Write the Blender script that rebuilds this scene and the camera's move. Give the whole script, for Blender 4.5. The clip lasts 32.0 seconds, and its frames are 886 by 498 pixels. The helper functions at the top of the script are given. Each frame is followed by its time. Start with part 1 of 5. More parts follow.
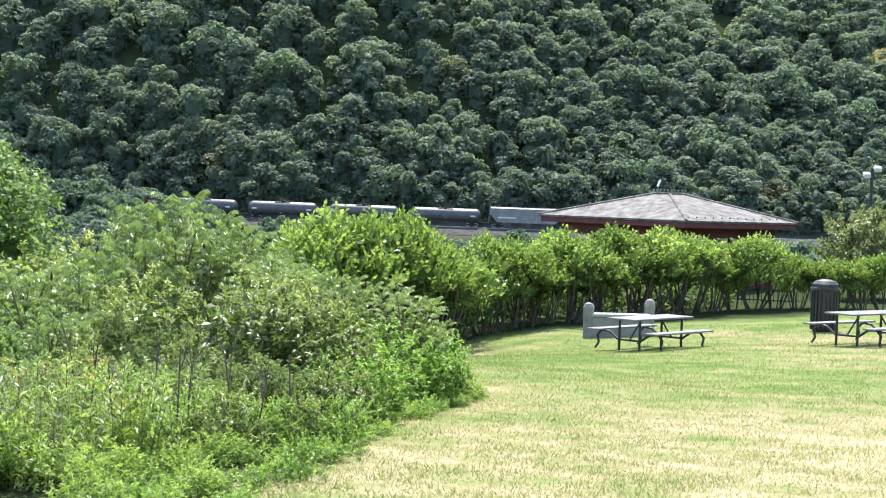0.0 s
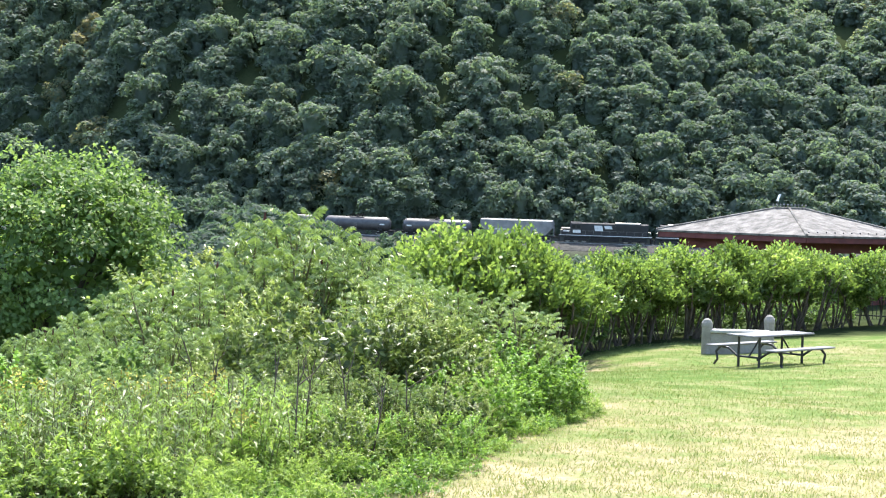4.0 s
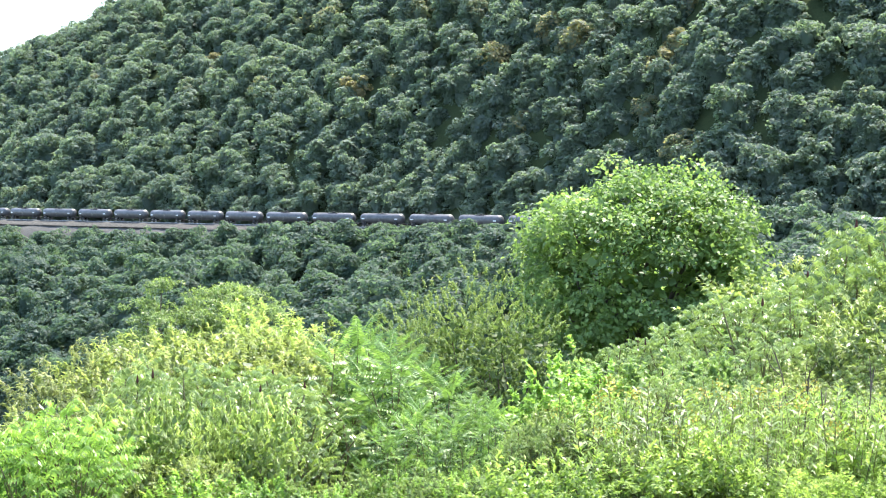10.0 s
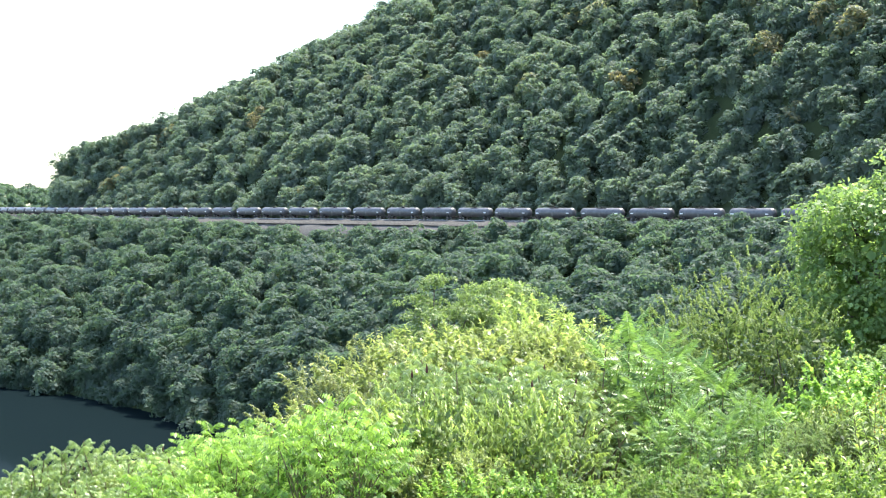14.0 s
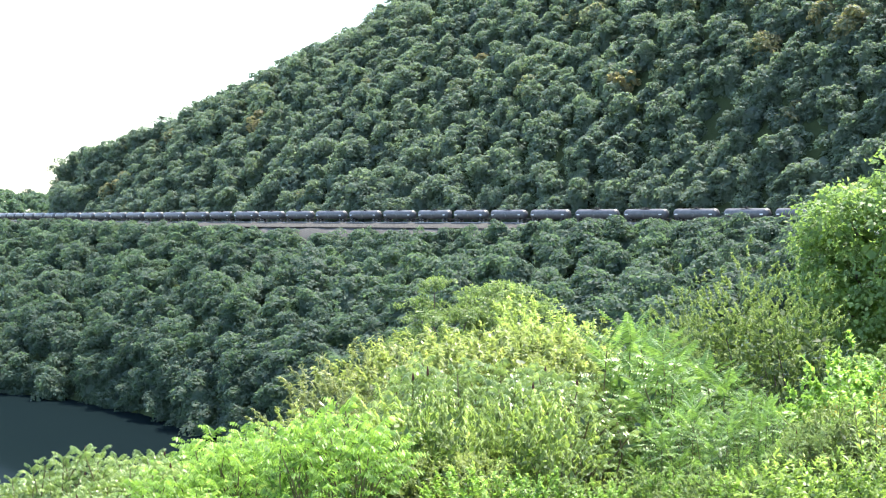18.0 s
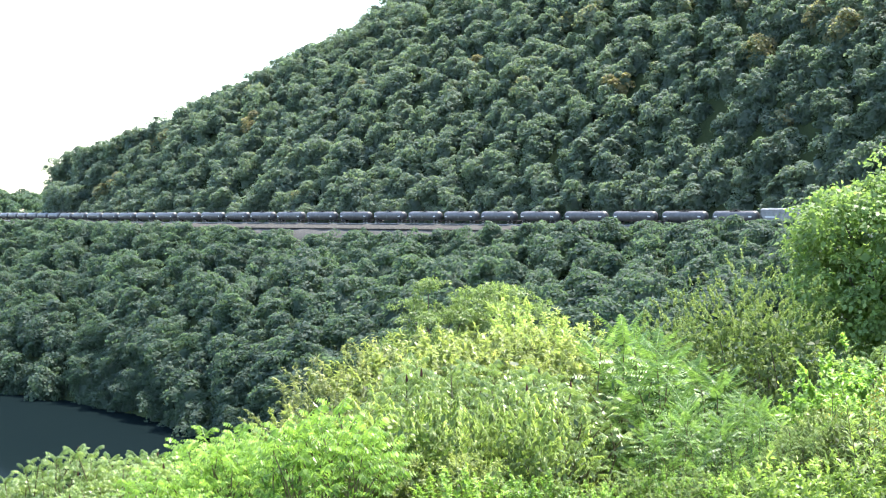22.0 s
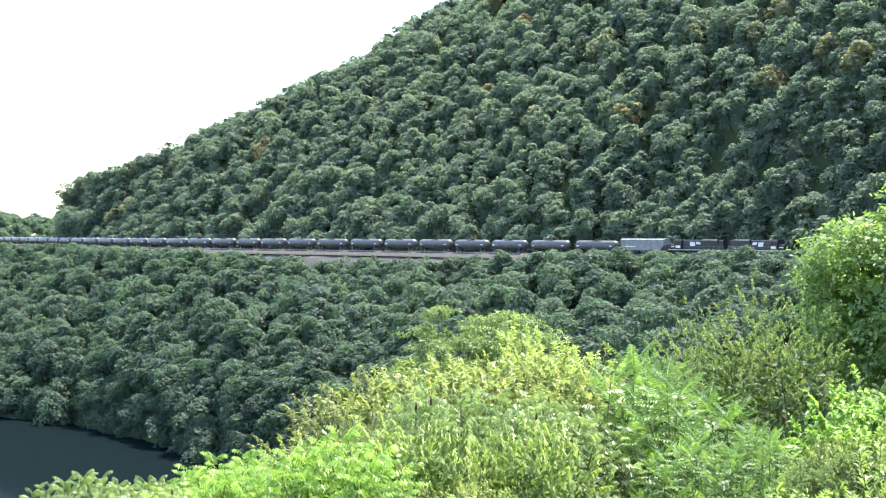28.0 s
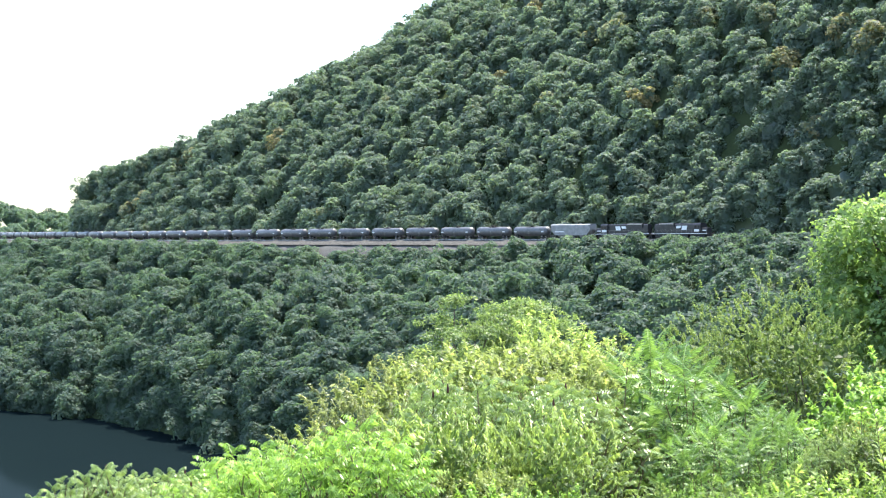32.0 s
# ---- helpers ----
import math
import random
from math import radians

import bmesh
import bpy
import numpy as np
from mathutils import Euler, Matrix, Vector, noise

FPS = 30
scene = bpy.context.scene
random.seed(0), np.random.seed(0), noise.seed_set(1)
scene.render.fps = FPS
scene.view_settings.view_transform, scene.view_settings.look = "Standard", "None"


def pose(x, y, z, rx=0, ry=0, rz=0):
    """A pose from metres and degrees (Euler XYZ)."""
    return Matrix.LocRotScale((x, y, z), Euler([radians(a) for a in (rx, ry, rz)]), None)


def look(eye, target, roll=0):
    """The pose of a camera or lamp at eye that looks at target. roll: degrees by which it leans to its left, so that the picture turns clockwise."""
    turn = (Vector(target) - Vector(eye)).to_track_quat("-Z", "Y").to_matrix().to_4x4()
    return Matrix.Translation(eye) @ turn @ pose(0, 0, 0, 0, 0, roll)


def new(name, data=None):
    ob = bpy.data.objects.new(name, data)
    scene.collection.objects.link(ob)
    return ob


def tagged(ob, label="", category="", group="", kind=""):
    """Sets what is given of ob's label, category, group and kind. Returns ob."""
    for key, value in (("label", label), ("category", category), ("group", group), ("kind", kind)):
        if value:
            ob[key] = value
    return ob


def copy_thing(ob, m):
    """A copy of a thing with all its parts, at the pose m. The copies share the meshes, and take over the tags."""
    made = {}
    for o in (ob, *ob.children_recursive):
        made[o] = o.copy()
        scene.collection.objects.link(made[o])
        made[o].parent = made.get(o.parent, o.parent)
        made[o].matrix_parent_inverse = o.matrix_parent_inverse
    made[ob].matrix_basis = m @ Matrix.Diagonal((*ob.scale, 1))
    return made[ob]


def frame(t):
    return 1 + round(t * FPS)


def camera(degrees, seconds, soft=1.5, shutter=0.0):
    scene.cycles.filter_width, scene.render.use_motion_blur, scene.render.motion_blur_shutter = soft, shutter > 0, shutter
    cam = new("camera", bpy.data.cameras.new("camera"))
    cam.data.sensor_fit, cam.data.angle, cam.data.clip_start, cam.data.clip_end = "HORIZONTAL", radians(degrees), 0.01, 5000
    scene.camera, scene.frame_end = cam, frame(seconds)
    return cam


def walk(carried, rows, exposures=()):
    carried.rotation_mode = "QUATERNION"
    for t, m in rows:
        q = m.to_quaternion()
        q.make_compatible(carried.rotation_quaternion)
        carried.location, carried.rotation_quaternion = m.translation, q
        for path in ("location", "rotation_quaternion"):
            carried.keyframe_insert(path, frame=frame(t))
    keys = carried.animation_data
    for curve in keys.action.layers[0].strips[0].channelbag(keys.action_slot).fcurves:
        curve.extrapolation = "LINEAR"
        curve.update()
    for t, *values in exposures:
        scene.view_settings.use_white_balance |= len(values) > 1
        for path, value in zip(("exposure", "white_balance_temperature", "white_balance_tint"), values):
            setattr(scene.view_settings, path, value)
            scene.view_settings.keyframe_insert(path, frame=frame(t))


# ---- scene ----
EYE = Vector((0.0, 0.0, 1.6))
cam = camera(31.6, 32.0, soft=1.1)
# seconds, tilt, lean and turn in degrees
PATH = (
    (0, 88.112, -2.032, 0.069), (0.5, 88.153, -2.122, 0.181), (1, 88.158, -2.603, 0.389),
    (1.5, 88.186, -2.821, 0.784), (2, 88.131, -2.317, 1.290), (2.5, 88.195, -2.200, 1.910),
    (4.5, 88.593, -1.573, 5.283), (5, 88.540, -1.405, 6.374), (5.5, 88.540, -1.631, 7.603),
    (6, 88.529, -1.889, 8.866), (6.5, 88.657, -2.015, 11.335), (7, 88.861, -1.360, 12.863),
    (7.5, 89.116, -0.760, 14.393), (8, 89.167, -0.705, 15.831), (8.5, 89.045, -0.614, 17.329),
    (9, 88.807, -0.357, 19.211), (9.5, 88.654, -0.113, 22.656), (10, 88.542, -0.214, 25.585),
    (10.5, 88.468, -0.359, 28.610), (11, 88.467, -0.149, 32.002), (11.5, 88.425, 0.122, 35.038),
    (12, 88.345, 0.165, 36.516), (12.5, 88.300, 0.141, 35.222), (13, 88.335, 0.248, 35.191),
    (13.5, 88.355, 0.445, 35.162), (14, 88.412, 0.587, 35.432), (14.5, 88.454, 0.683, 35.473),
    (16.5, 88.673, 0.605, 35.417), (17, 88.657, 0.692, 35.345), (17.5, 88.602, 0.837, 35.344),
    (18, 88.500, 1.005, 35.423), (18.5, 88.395, 0.956, 35.443), (19, 88.400, 0.786, 35.430),
    (19.5, 88.430, 0.654, 35.358), (20, 88.345, 0.626, 35.304), (20.5, 88.171, 0.707, 35.314),
    (21, 88.194, 0.572, 35.332), (21.5, 88.334, 0.740, 35.288), (22, 88.549, 0.793, 35.214),
    (22.5, 88.828, 0.546, 35.095), (23, 89.149, 0.388, 34.944), (23.5, 89.384, 0.430, 34.959),
    (24, 89.387, 0.590, 35.102), (24.5, 89.273, 0.613, 35.361), (25, 89.179, 0.377, 35.455),
    (25.5, 89.152, 0.477, 35.504), (27.5, 89.446, 0.364, 35.619), (28, 89.579, 0.297, 35.613),
    (28.5, 89.817, 0.154, 35.575), (29, 90.014, 0.160, 35.536), (29.5, 90.124, 0.614, 35.522),
    (30, 89.893, 1.071, 35.552), (30.5, 89.580, 1.237, 35.681), (31, 89.392, 1.459, 35.887),
    (31.5, 89.285, 1.375, 36.020), (32, 89.145, 1.267, 36.133),
)
walk(cam, [(t, pose(EYE.x, EYE.y, EYE.z, rx, ry, rz)) for t, rx, ry, rz in PATH], exposures=((0, 1.66), (6, 1.92), (8, 2.12), (9, 2.3), (11, 2.34), (12.3, 2.34), (14, 2.23), (32, 2.23)))

# ---- light ----
SUN_AZ, SUN_EL = 4.0, 62.0        # degrees right of the first view's axis, and above the horizon
world = bpy.data.worlds.new("sky")
scene.world = world
world.use_nodes = True
wn = world.node_tree.nodes
sky = wn.new("ShaderNodeTexSky")
sky.sky_type, sky.sun_disc = "NISHITA", False
sky.sun_elevation, sky.sun_rotation = radians(SUN_EL), radians(SUN_AZ)
sky.dust_density, sky.air_density, sky.ozone_density = 1.5, 1.0, 1.5
world.node_tree.links.new(sky.outputs[0], wn["Background"].inputs[0])
wn["Background"].inputs[1].default_value = 0.15
sun = new("sun", bpy.data.lights.new("sun", "SUN"))
sun.data.energy, sun.data.angle, sun.data.color = 2.9, radians(0.6), (1.0, 0.95, 0.87)
sa, se = radians(SUN_AZ), radians(SUN_EL)
sun.matrix_basis = look(Vector((math.sin(sa) * math.cos(se), math.cos(sa) * math.cos(se), math.sin(se))) * 50, (0, 0, 0))


# ---- materials ----
def node_material(name, rough=0.8, metal=0.0):
    m = bpy.data.materials.new(name)
    m.use_nodes = True
    bsdf = m.node_tree.nodes["Principled BSDF"]
    bsdf.inputs["Roughness"].default_value, bsdf.inputs["Metallic"].default_value = rough, metal
    return m, m.node_tree.nodes, m.node_tree.links, bsdf


def ramp(nodes, stops):
    r = nodes.new("ShaderNodeValToRGB")
    while len(r.color_ramp.elements) < len(stops):
        r.color_ramp.elements.new(0.5)
    for e, (p, c) in zip(r.color_ramp.elements, stops):
        e.position, e.color = p, (*c, 1)
    return r


def surface(name, dark, light, scale=8.0, rough=0.8, metal=0.0, bump=0.2, fine=60.0, spread=(0.35, 0.65), shine=0.5):
    """A paint, metal, stone or soil: two scales of noise between two colours, with fine relief."""
    m, n, l, bsdf = node_material(name, rough, metal)
    bsdf.inputs["Specular IOR Level"].default_value = shine
    co = n.new("ShaderNodeTexCoord")
    a, b, mix = n.new("ShaderNodeTexNoise"), n.new("ShaderNodeTexNoise"), n.new("ShaderNodeMath")
    a.inputs["Scale"].default_value, b.inputs["Scale"].default_value = scale, fine
    a.inputs["Detail"].default_value = b.inputs["Detail"].default_value = 4
    for t in (a, b):
        l.new(co.outputs["Object"], t.inputs["Vector"])
    mix.operation = "MULTIPLY_ADD"
    mix.inputs[1].default_value = 0.35
    scaled = n.new("ShaderNodeMath")
    scaled.operation, scaled.inputs[1].default_value = "MULTIPLY", 0.65
    l.new(a.outputs[0], scaled.inputs[0])
    l.new(b.outputs[0], mix.inputs[0])
    l.new(scaled.outputs[0], mix.inputs[2])
    r = ramp(n, ((spread[0], dark), (spread[1], light)))
    l.new(mix.outputs[0], r.inputs[0])
    l.new(r.outputs[0], bsdf.inputs["Base Color"])
    if bump:
        bp = n.new("ShaderNodeBump")
        bp.inputs["Strength"].default_value, bp.inputs["Distance"].default_value = bump, 0.02
        l.new(b.outputs[0], bp.inputs["Height"])
        l.new(bp.outputs[0], bsdf.inputs["Normal"])
    return m


def foliage(name, dark, light, odd, through_light=0.35, rough=0.55, gloss=0.25, ruffle=0.0, leaf_share=0.42, haze=0.0):
    """Leaves: each one has its own green, each plant its own tone, and some light comes through. ruffle: leaf clusters to a metre on far crowns."""
    m, n, l, bsdf = node_material(name, rough)
    bsdf.inputs["Specular IOR Level"].default_value = gloss
    geo, tone, add = n.new("ShaderNodeNewGeometry"), n.new("ShaderNodeAttribute"), n.new("ShaderNodeMath")
    tone.attribute_name = "tone"
    add.operation, add.inputs[1].default_value = "MULTIPLY_ADD", leaf_share
    l.new(geo.outputs["Random Per Island"], add.inputs[0])
    half = n.new("ShaderNodeMath")
    half.operation, half.inputs[1].default_value = "MULTIPLY", 1 - leaf_share
    l.new(tone.outputs["Fac"], half.inputs[0])
    l.new(half.outputs[0], add.inputs[2])
    own, shift, total = n.new("ShaderNodeObjectInfo"), n.new("ShaderNodeMath"), n.new("ShaderNodeMath")
    shift.operation, shift.inputs[1].default_value, shift.inputs[2].default_value = "MULTIPLY_ADD", 0.26, -0.13
    l.new(own.outputs["Random"], shift.inputs[0])
    total.operation = "ADD"
    l.new(add.outputs[0], total.inputs[0])
    l.new(shift.outputs[0], total.inputs[1])
    mid = tuple((a + b) / 2 for a, b in zip(dark, light))
    r = ramp(n, ((0.05, dark), (0.45, mid), (0.8, light), (0.97, odd)))
    l.new(total.outputs[0], r.inputs[0])
    l.new(r.outputs[0], bsdf.inputs["Base Color"])
    tr, mix = n.new("ShaderNodeBsdfTranslucent"), n.new("ShaderNodeMixShader")
    warm = n.new("ShaderNodeMixRGB")
    warm.blend_type, warm.inputs[0].default_value = "MULTIPLY", 1.0
    warm.inputs[2].default_value = (1.42, 1.48, 0.9, 1)
    l.new(r.outputs[0], warm.inputs[1])
    l.new(warm.outputs[0], tr.inputs[0])
    mix.inputs[0].default_value = through_light
    if ruffle:
        co, grain, bp = n.new("ShaderNodeTexCoord"), n.new("ShaderNodeTexNoise"), n.new("ShaderNodeBump")
        grain.inputs["Scale"].default_value, grain.inputs["Detail"].default_value = ruffle, 3
        bp.inputs["Strength"].default_value, bp.inputs["Distance"].default_value = 0.8, 0.3
        l.new(co.outputs["Object"], grain.inputs["Vector"])
        l.new(grain.outputs[0], bp.inputs["Height"])
        l.new(bp.outputs[0], bsdf.inputs["Normal"])
        l.new(bp.outputs[0], tr.inputs["Normal"])
        mottle = n.new("ShaderNodeMath")
        mottle.operation, mottle.inputs[1].default_value, mottle.inputs[2].default_value = "MULTIPLY_ADD", 0.55, -0.275
        l.new(grain.outputs[0], mottle.inputs[0])
        both = n.new("ShaderNodeMath")
        l.new(total.outputs[0], both.inputs[0])
        l.new(mottle.outputs[0], both.inputs[1])
        l.new(both.outputs[0], r.inputs[0])
    # bluish sheen on far leaves, painted to stand for haze
    if haze:
        bsdf.inputs["Sheen Weight"].default_value, bsdf.inputs["Sheen Roughness"].default_value = haze, 0.6
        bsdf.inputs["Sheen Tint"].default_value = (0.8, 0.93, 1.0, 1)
    l.new(bsdf.outputs[0], mix.inputs[1])
    l.new(tr.outputs[0], mix.inputs[2])
    l.new(mix.outputs[0], n["Material Output"].inputs[0])
    return m


# far leaves lean to blue: distant haze is put into their colour
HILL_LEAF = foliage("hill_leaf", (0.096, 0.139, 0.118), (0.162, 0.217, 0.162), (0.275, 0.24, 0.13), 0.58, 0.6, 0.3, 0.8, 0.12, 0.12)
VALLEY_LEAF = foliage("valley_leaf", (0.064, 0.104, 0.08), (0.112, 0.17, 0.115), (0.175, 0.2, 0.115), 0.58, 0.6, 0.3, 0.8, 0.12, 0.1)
TREE_LEAF = foliage("maple_leaf", (0.068, 0.122, 0.038), (0.225, 0.325, 0.115), (0.39, 0.47, 0.2), 0.48, 0.5, 0.3)
SLOPE_LEAF = foliage("slope_leaf", (0.062, 0.098, 0.032), (0.225, 0.3, 0.105), (0.4, 0.45, 0.19), 0.47, 0.5, 0.3)
HEDGE_LEAF = foliage("hedge_leaf", (0.062, 0.108, 0.026), (0.238, 0.33, 0.093), (0.42, 0.48, 0.18), 0.5, 0.42, 0.45)
SHRUB_LEAF = foliage("shrub_leaf", (0.046, 0.077, 0.024), (0.28, 0.35, 0.12), (0.54, 0.55, 0.25), 0.42, 0.4, 0.5)
SUMAC_LEAF = foliage("sumac_leaf", (0.045, 0.085, 0.026), (0.275, 0.365, 0.125), (0.48, 0.54, 0.25), 0.36, 0.36, 0.5)
BRIGHT_LEAF = foliage("bright_leaf", (0.08, 0.155, 0.03), (0.3, 0.455, 0.11), (0.52, 0.6, 0.22), 0.5, 0.42, 0.45)
YELLOW_LEAF = foliage("yellow_leaf", (0.081, 0.112, 0.037), (0.304, 0.359, 0.129), (0.560, 0.540, 0.240), 0.50, 0.42, 0.5, 0.0, 0.3)
OLIVE_LEAF = foliage("olive_leaf", (0.068, 0.090, 0.037), (0.248, 0.285, 0.129), (0.460, 0.440, 0.210), 0.42, 0.45, 0.5, 0.0, 0.3)
PALE_LEAF = foliage("pale_leaf", (0.085, 0.14, 0.038), (0.4, 0.495, 0.17), (0.66, 0.69, 0.34), 0.48, 0.42, 0.5, 0.0, 0.35)
LOCUST_LEAF = foliage("locust_leaf", (0.068, 0.112, 0.037), (0.248, 0.331, 0.129), (0.420, 0.480, 0.220), 0.49, 0.45, 0.45)
HEAVEN_LEAF = foliage("tree_of_heaven_leaf", (0.034, 0.08, 0.02), (0.28, 0.43, 0.12), (0.52, 0.63, 0.28), 0.33, 0.45, 0.55)
WEED_LEAF = foliage("weed_leaf", (0.09, 0.155, 0.034), (0.335, 0.445, 0.125), (0.55, 0.57, 0.24), 0.5, 0.45, 0.45)
GRASS_BLADE = foliage("grass_blade", (0.11, 0.18, 0.05), (0.28, 0.28, 0.13), (0.52, 0.45, 0.29), 0.4, 0.7, 0.15)
GOLDENROD = surface("goldenrod_bloom", (0.42, 0.34, 0.05), (0.6, 0.5, 0.1), 30, 0.8)
BARK = surface("bark", (0.05, 0.04, 0.03), (0.16, 0.13, 0.1), 6, 0.9, 0, 0.6, 40)
STALK = surface("stalk", (0.09, 0.07, 0.03), (0.2, 0.18, 0.08), 6, 0.8, 0, 0.2, 40)
SEED = surface("sumac_seed", (0.05, 0.02, 0.015), (0.12, 0.035, 0.025), 30, 0.9)
BALLAST = surface("ballast", (0.05, 0.049, 0.045), (0.115, 0.11, 0.1), 1.2, 0.95, 0, 0.6, 12, shine=0.0)
TANK_PAINT = surface("tank_black_paint", (0.045, 0.046, 0.048), (0.105, 0.104, 0.104), 0.9, 0.45, 0, 0.05, 8, shine=0.7)
RUST_DARK = surface("dark_underframe", (0.012, 0.012, 0.012), (0.034, 0.032, 0.03), 2, 0.8, 0, 0.1, 20)
HOPPER_PAINT = surface("hopper_grey_paint", (0.19, 0.19, 0.185), (0.32, 0.318, 0.31), 0.8, 0.6, 0, 0.1, 10)
LOCO_PAINT = surface("engine_black_paint", (0.012, 0.012, 0.014), (0.03, 0.03, 0.034), 0.9, 0.4, 0, 0.05, 8)
WHITE_PAINT = surface("white_paint", (0.62, 0.62, 0.6), (0.82, 0.82, 0.8), 3, 0.6, 0, 0.05, 30)
STEEL = surface("worn_steel", (0.2, 0.19, 0.18), (0.4, 0.39, 0.37), 3, 0.4, 0.8, 0.05, 30)
DARK_GLASS = surface("dark_glass", (0.015, 0.017, 0.02), (0.03, 0.033, 0.036), 2, 0.08, 0, 0, 8)
SHINGLE = surface("grey_shingle", (0.085, 0.08, 0.072), (0.25, 0.235, 0.215), 2.6, 0.9, 0, 0.8, 16, (0.36, 0.62), shine=0.2)
RED_WOOD = surface("red_painted_wood", (0.1, 0.022, 0.02), (0.17, 0.04, 0.034), 3, 0.7, 0, 0.15, 25)
DARK_WOOD = surface("dark_wood", (0.035, 0.03, 0.028), (0.08, 0.07, 0.062), 4, 0.7, 0, 0.15, 25)
TABLE_TOP = surface("weathered_table_plastic", (0.12, 0.118, 0.125), (0.21, 0.208, 0.215), 5, 0.55, 0, 0.1, 40)
BLACK_METAL = surface("black_metal", (0.012, 0.012, 0.014), (0.035, 0.034, 0.036), 5, 0.45, 0.0, 0.05, 40)
CONCRETE = surface("concrete", (0.2, 0.185, 0.16), (0.33, 0.31, 0.28), 3, 0.9, 0, 0.3, 30)
PAVING = surface("pale_paving", (0.3, 0.3, 0.29), (0.46, 0.45, 0.43), 1.5, 0.9, 0, 0.2, 15)


def lake_material():
    """Deep green water that takes little of the sky; faint ripples."""
    m, n, l, bsdf = node_material("lake_water", 0.3)
    co, a, bp = n.new("ShaderNodeTexCoord"), n.new("ShaderNodeTexNoise"), n.new("ShaderNodeBump")
    a.inputs["Scale"].default_value, a.inputs["Detail"].default_value = 0.35, 3
    bp.inputs["Strength"].default_value, bp.inputs["Distance"].default_value = 0.03, 0.2
    l.new(co.outputs["Object"], a.inputs["Vector"])
    l.new(a.outputs[0], bp.inputs["Height"])
    gloss, deep, mix = n.new("ShaderNodeBsdfGlossy"), n.new("ShaderNodeBsdfDiffuse"), n.new("ShaderNodeMixShader")
    gloss.inputs["Roughness"].default_value = 0.06
    gloss.inputs["Color"].default_value = (0.8, 0.9, 0.95, 1)
    deep.inputs["Color"].default_value = (0.005, 0.0095, 0.0105, 1)
    l.new(bp.outputs[0], gloss.inputs["Normal"])
    mix.inputs[0].default_value = 0.016
    l.new(deep.outputs[0], mix.inputs[1])
    l.new(gloss.outputs[0], mix.inputs[2])
    l.new(mix.outputs[0], n["Material Output"].inputs[0])
    n.remove(bsdf)
    return m


def ground_material():
    """Mown lawn with dry straw patches; leaf litter and undergrowth where the plan says woods."""
    m, n, l, bsdf = node_material("ground_cover", 0.95)
    bsdf.inputs["Specular IOR Level"].default_value = 0.0
    co = n.new("ShaderNodeTexCoord")
    mid, fine = (n.new("ShaderNodeTexNoise") for _ in range(2))
    for t, s in ((mid, 1.6), (fine, 14.0)):
        t.inputs["Scale"].default_value, t.inputs["Detail"].default_value = s, 5
        l.new(co.outputs["Object"], t.inputs["Vector"])
    dry = n.new("ShaderNodeAttribute")
    dry.attribute_name = "dry"
    a, b = n.new("ShaderNodeMath"), n.new("ShaderNodeMath")
    for q, src, k in ((a, mid, 0.62), (b, fine, 0.5)):
        q.operation, q.inputs[1].default_value = "MULTIPLY_ADD", k
        l.new(src.outputs[0], q.inputs[0])
    s = n.new("ShaderNodeMath")
    s.operation, s.inputs[1].default_value = "MULTIPLY", 0.5
    l.new(dry.outputs["Fac"], s.inputs[0])
    l.new(s.outputs[0], a.inputs[2])
    l.new(a.outputs[0], b.inputs[2])
    lawn = ramp(n, ((0.52, (0.1, 0.16, 0.045)), (0.68, (0.175, 0.215, 0.08)), (0.84, (0.275, 0.24, 0.135)), (1.0, (0.38, 0.32, 0.21))))
    litter = ramp(n, ((0.35, (0.02, 0.033, 0.016)), (0.7, (0.045, 0.058, 0.026))))
    for r in (lawn, litter):
        l.new(b.outputs[0], r.inputs[0])
    kind, mix = n.new("ShaderNodeAttribute"), n.new("ShaderNodeMixRGB")
    kind.attribute_name = "lawn"
    l.new(kind.outputs["Fac"], mix.inputs[0])
    l.new(litter.outputs[0], mix.inputs[1])
    l.new(lawn.outputs[0], mix.inputs[2])
    stony, over = n.new("ShaderNodeAttribute"), n.new("ShaderNodeMixRGB")
    stony.attribute_name = "gravel"
    grit = ramp(n, ((0.35, (0.06, 0.058, 0.053)), (0.75, (0.125, 0.12, 0.11))))
    l.new(b.outputs[0], grit.inputs[0])
    l.new(stony.outputs["Fac"], over.inputs[0])
    l.new(mix.outputs[0], over.inputs[1])
    l.new(grit.outputs[0], over.inputs[2])
    l.new(over.outputs[0], bsdf.inputs["Base Color"])
    bp = n.new("ShaderNodeBump")
    bp.inputs["Strength"].default_value, bp.inputs["Distance"].default_value = 0.6, 0.05
    l.new(fine.outputs[0], bp.inputs["Height"])
    l.new(bp.outputs[0], bsdf.inputs["Normal"])
    return m


LAKE, GROUND = lake_material(), ground_material()


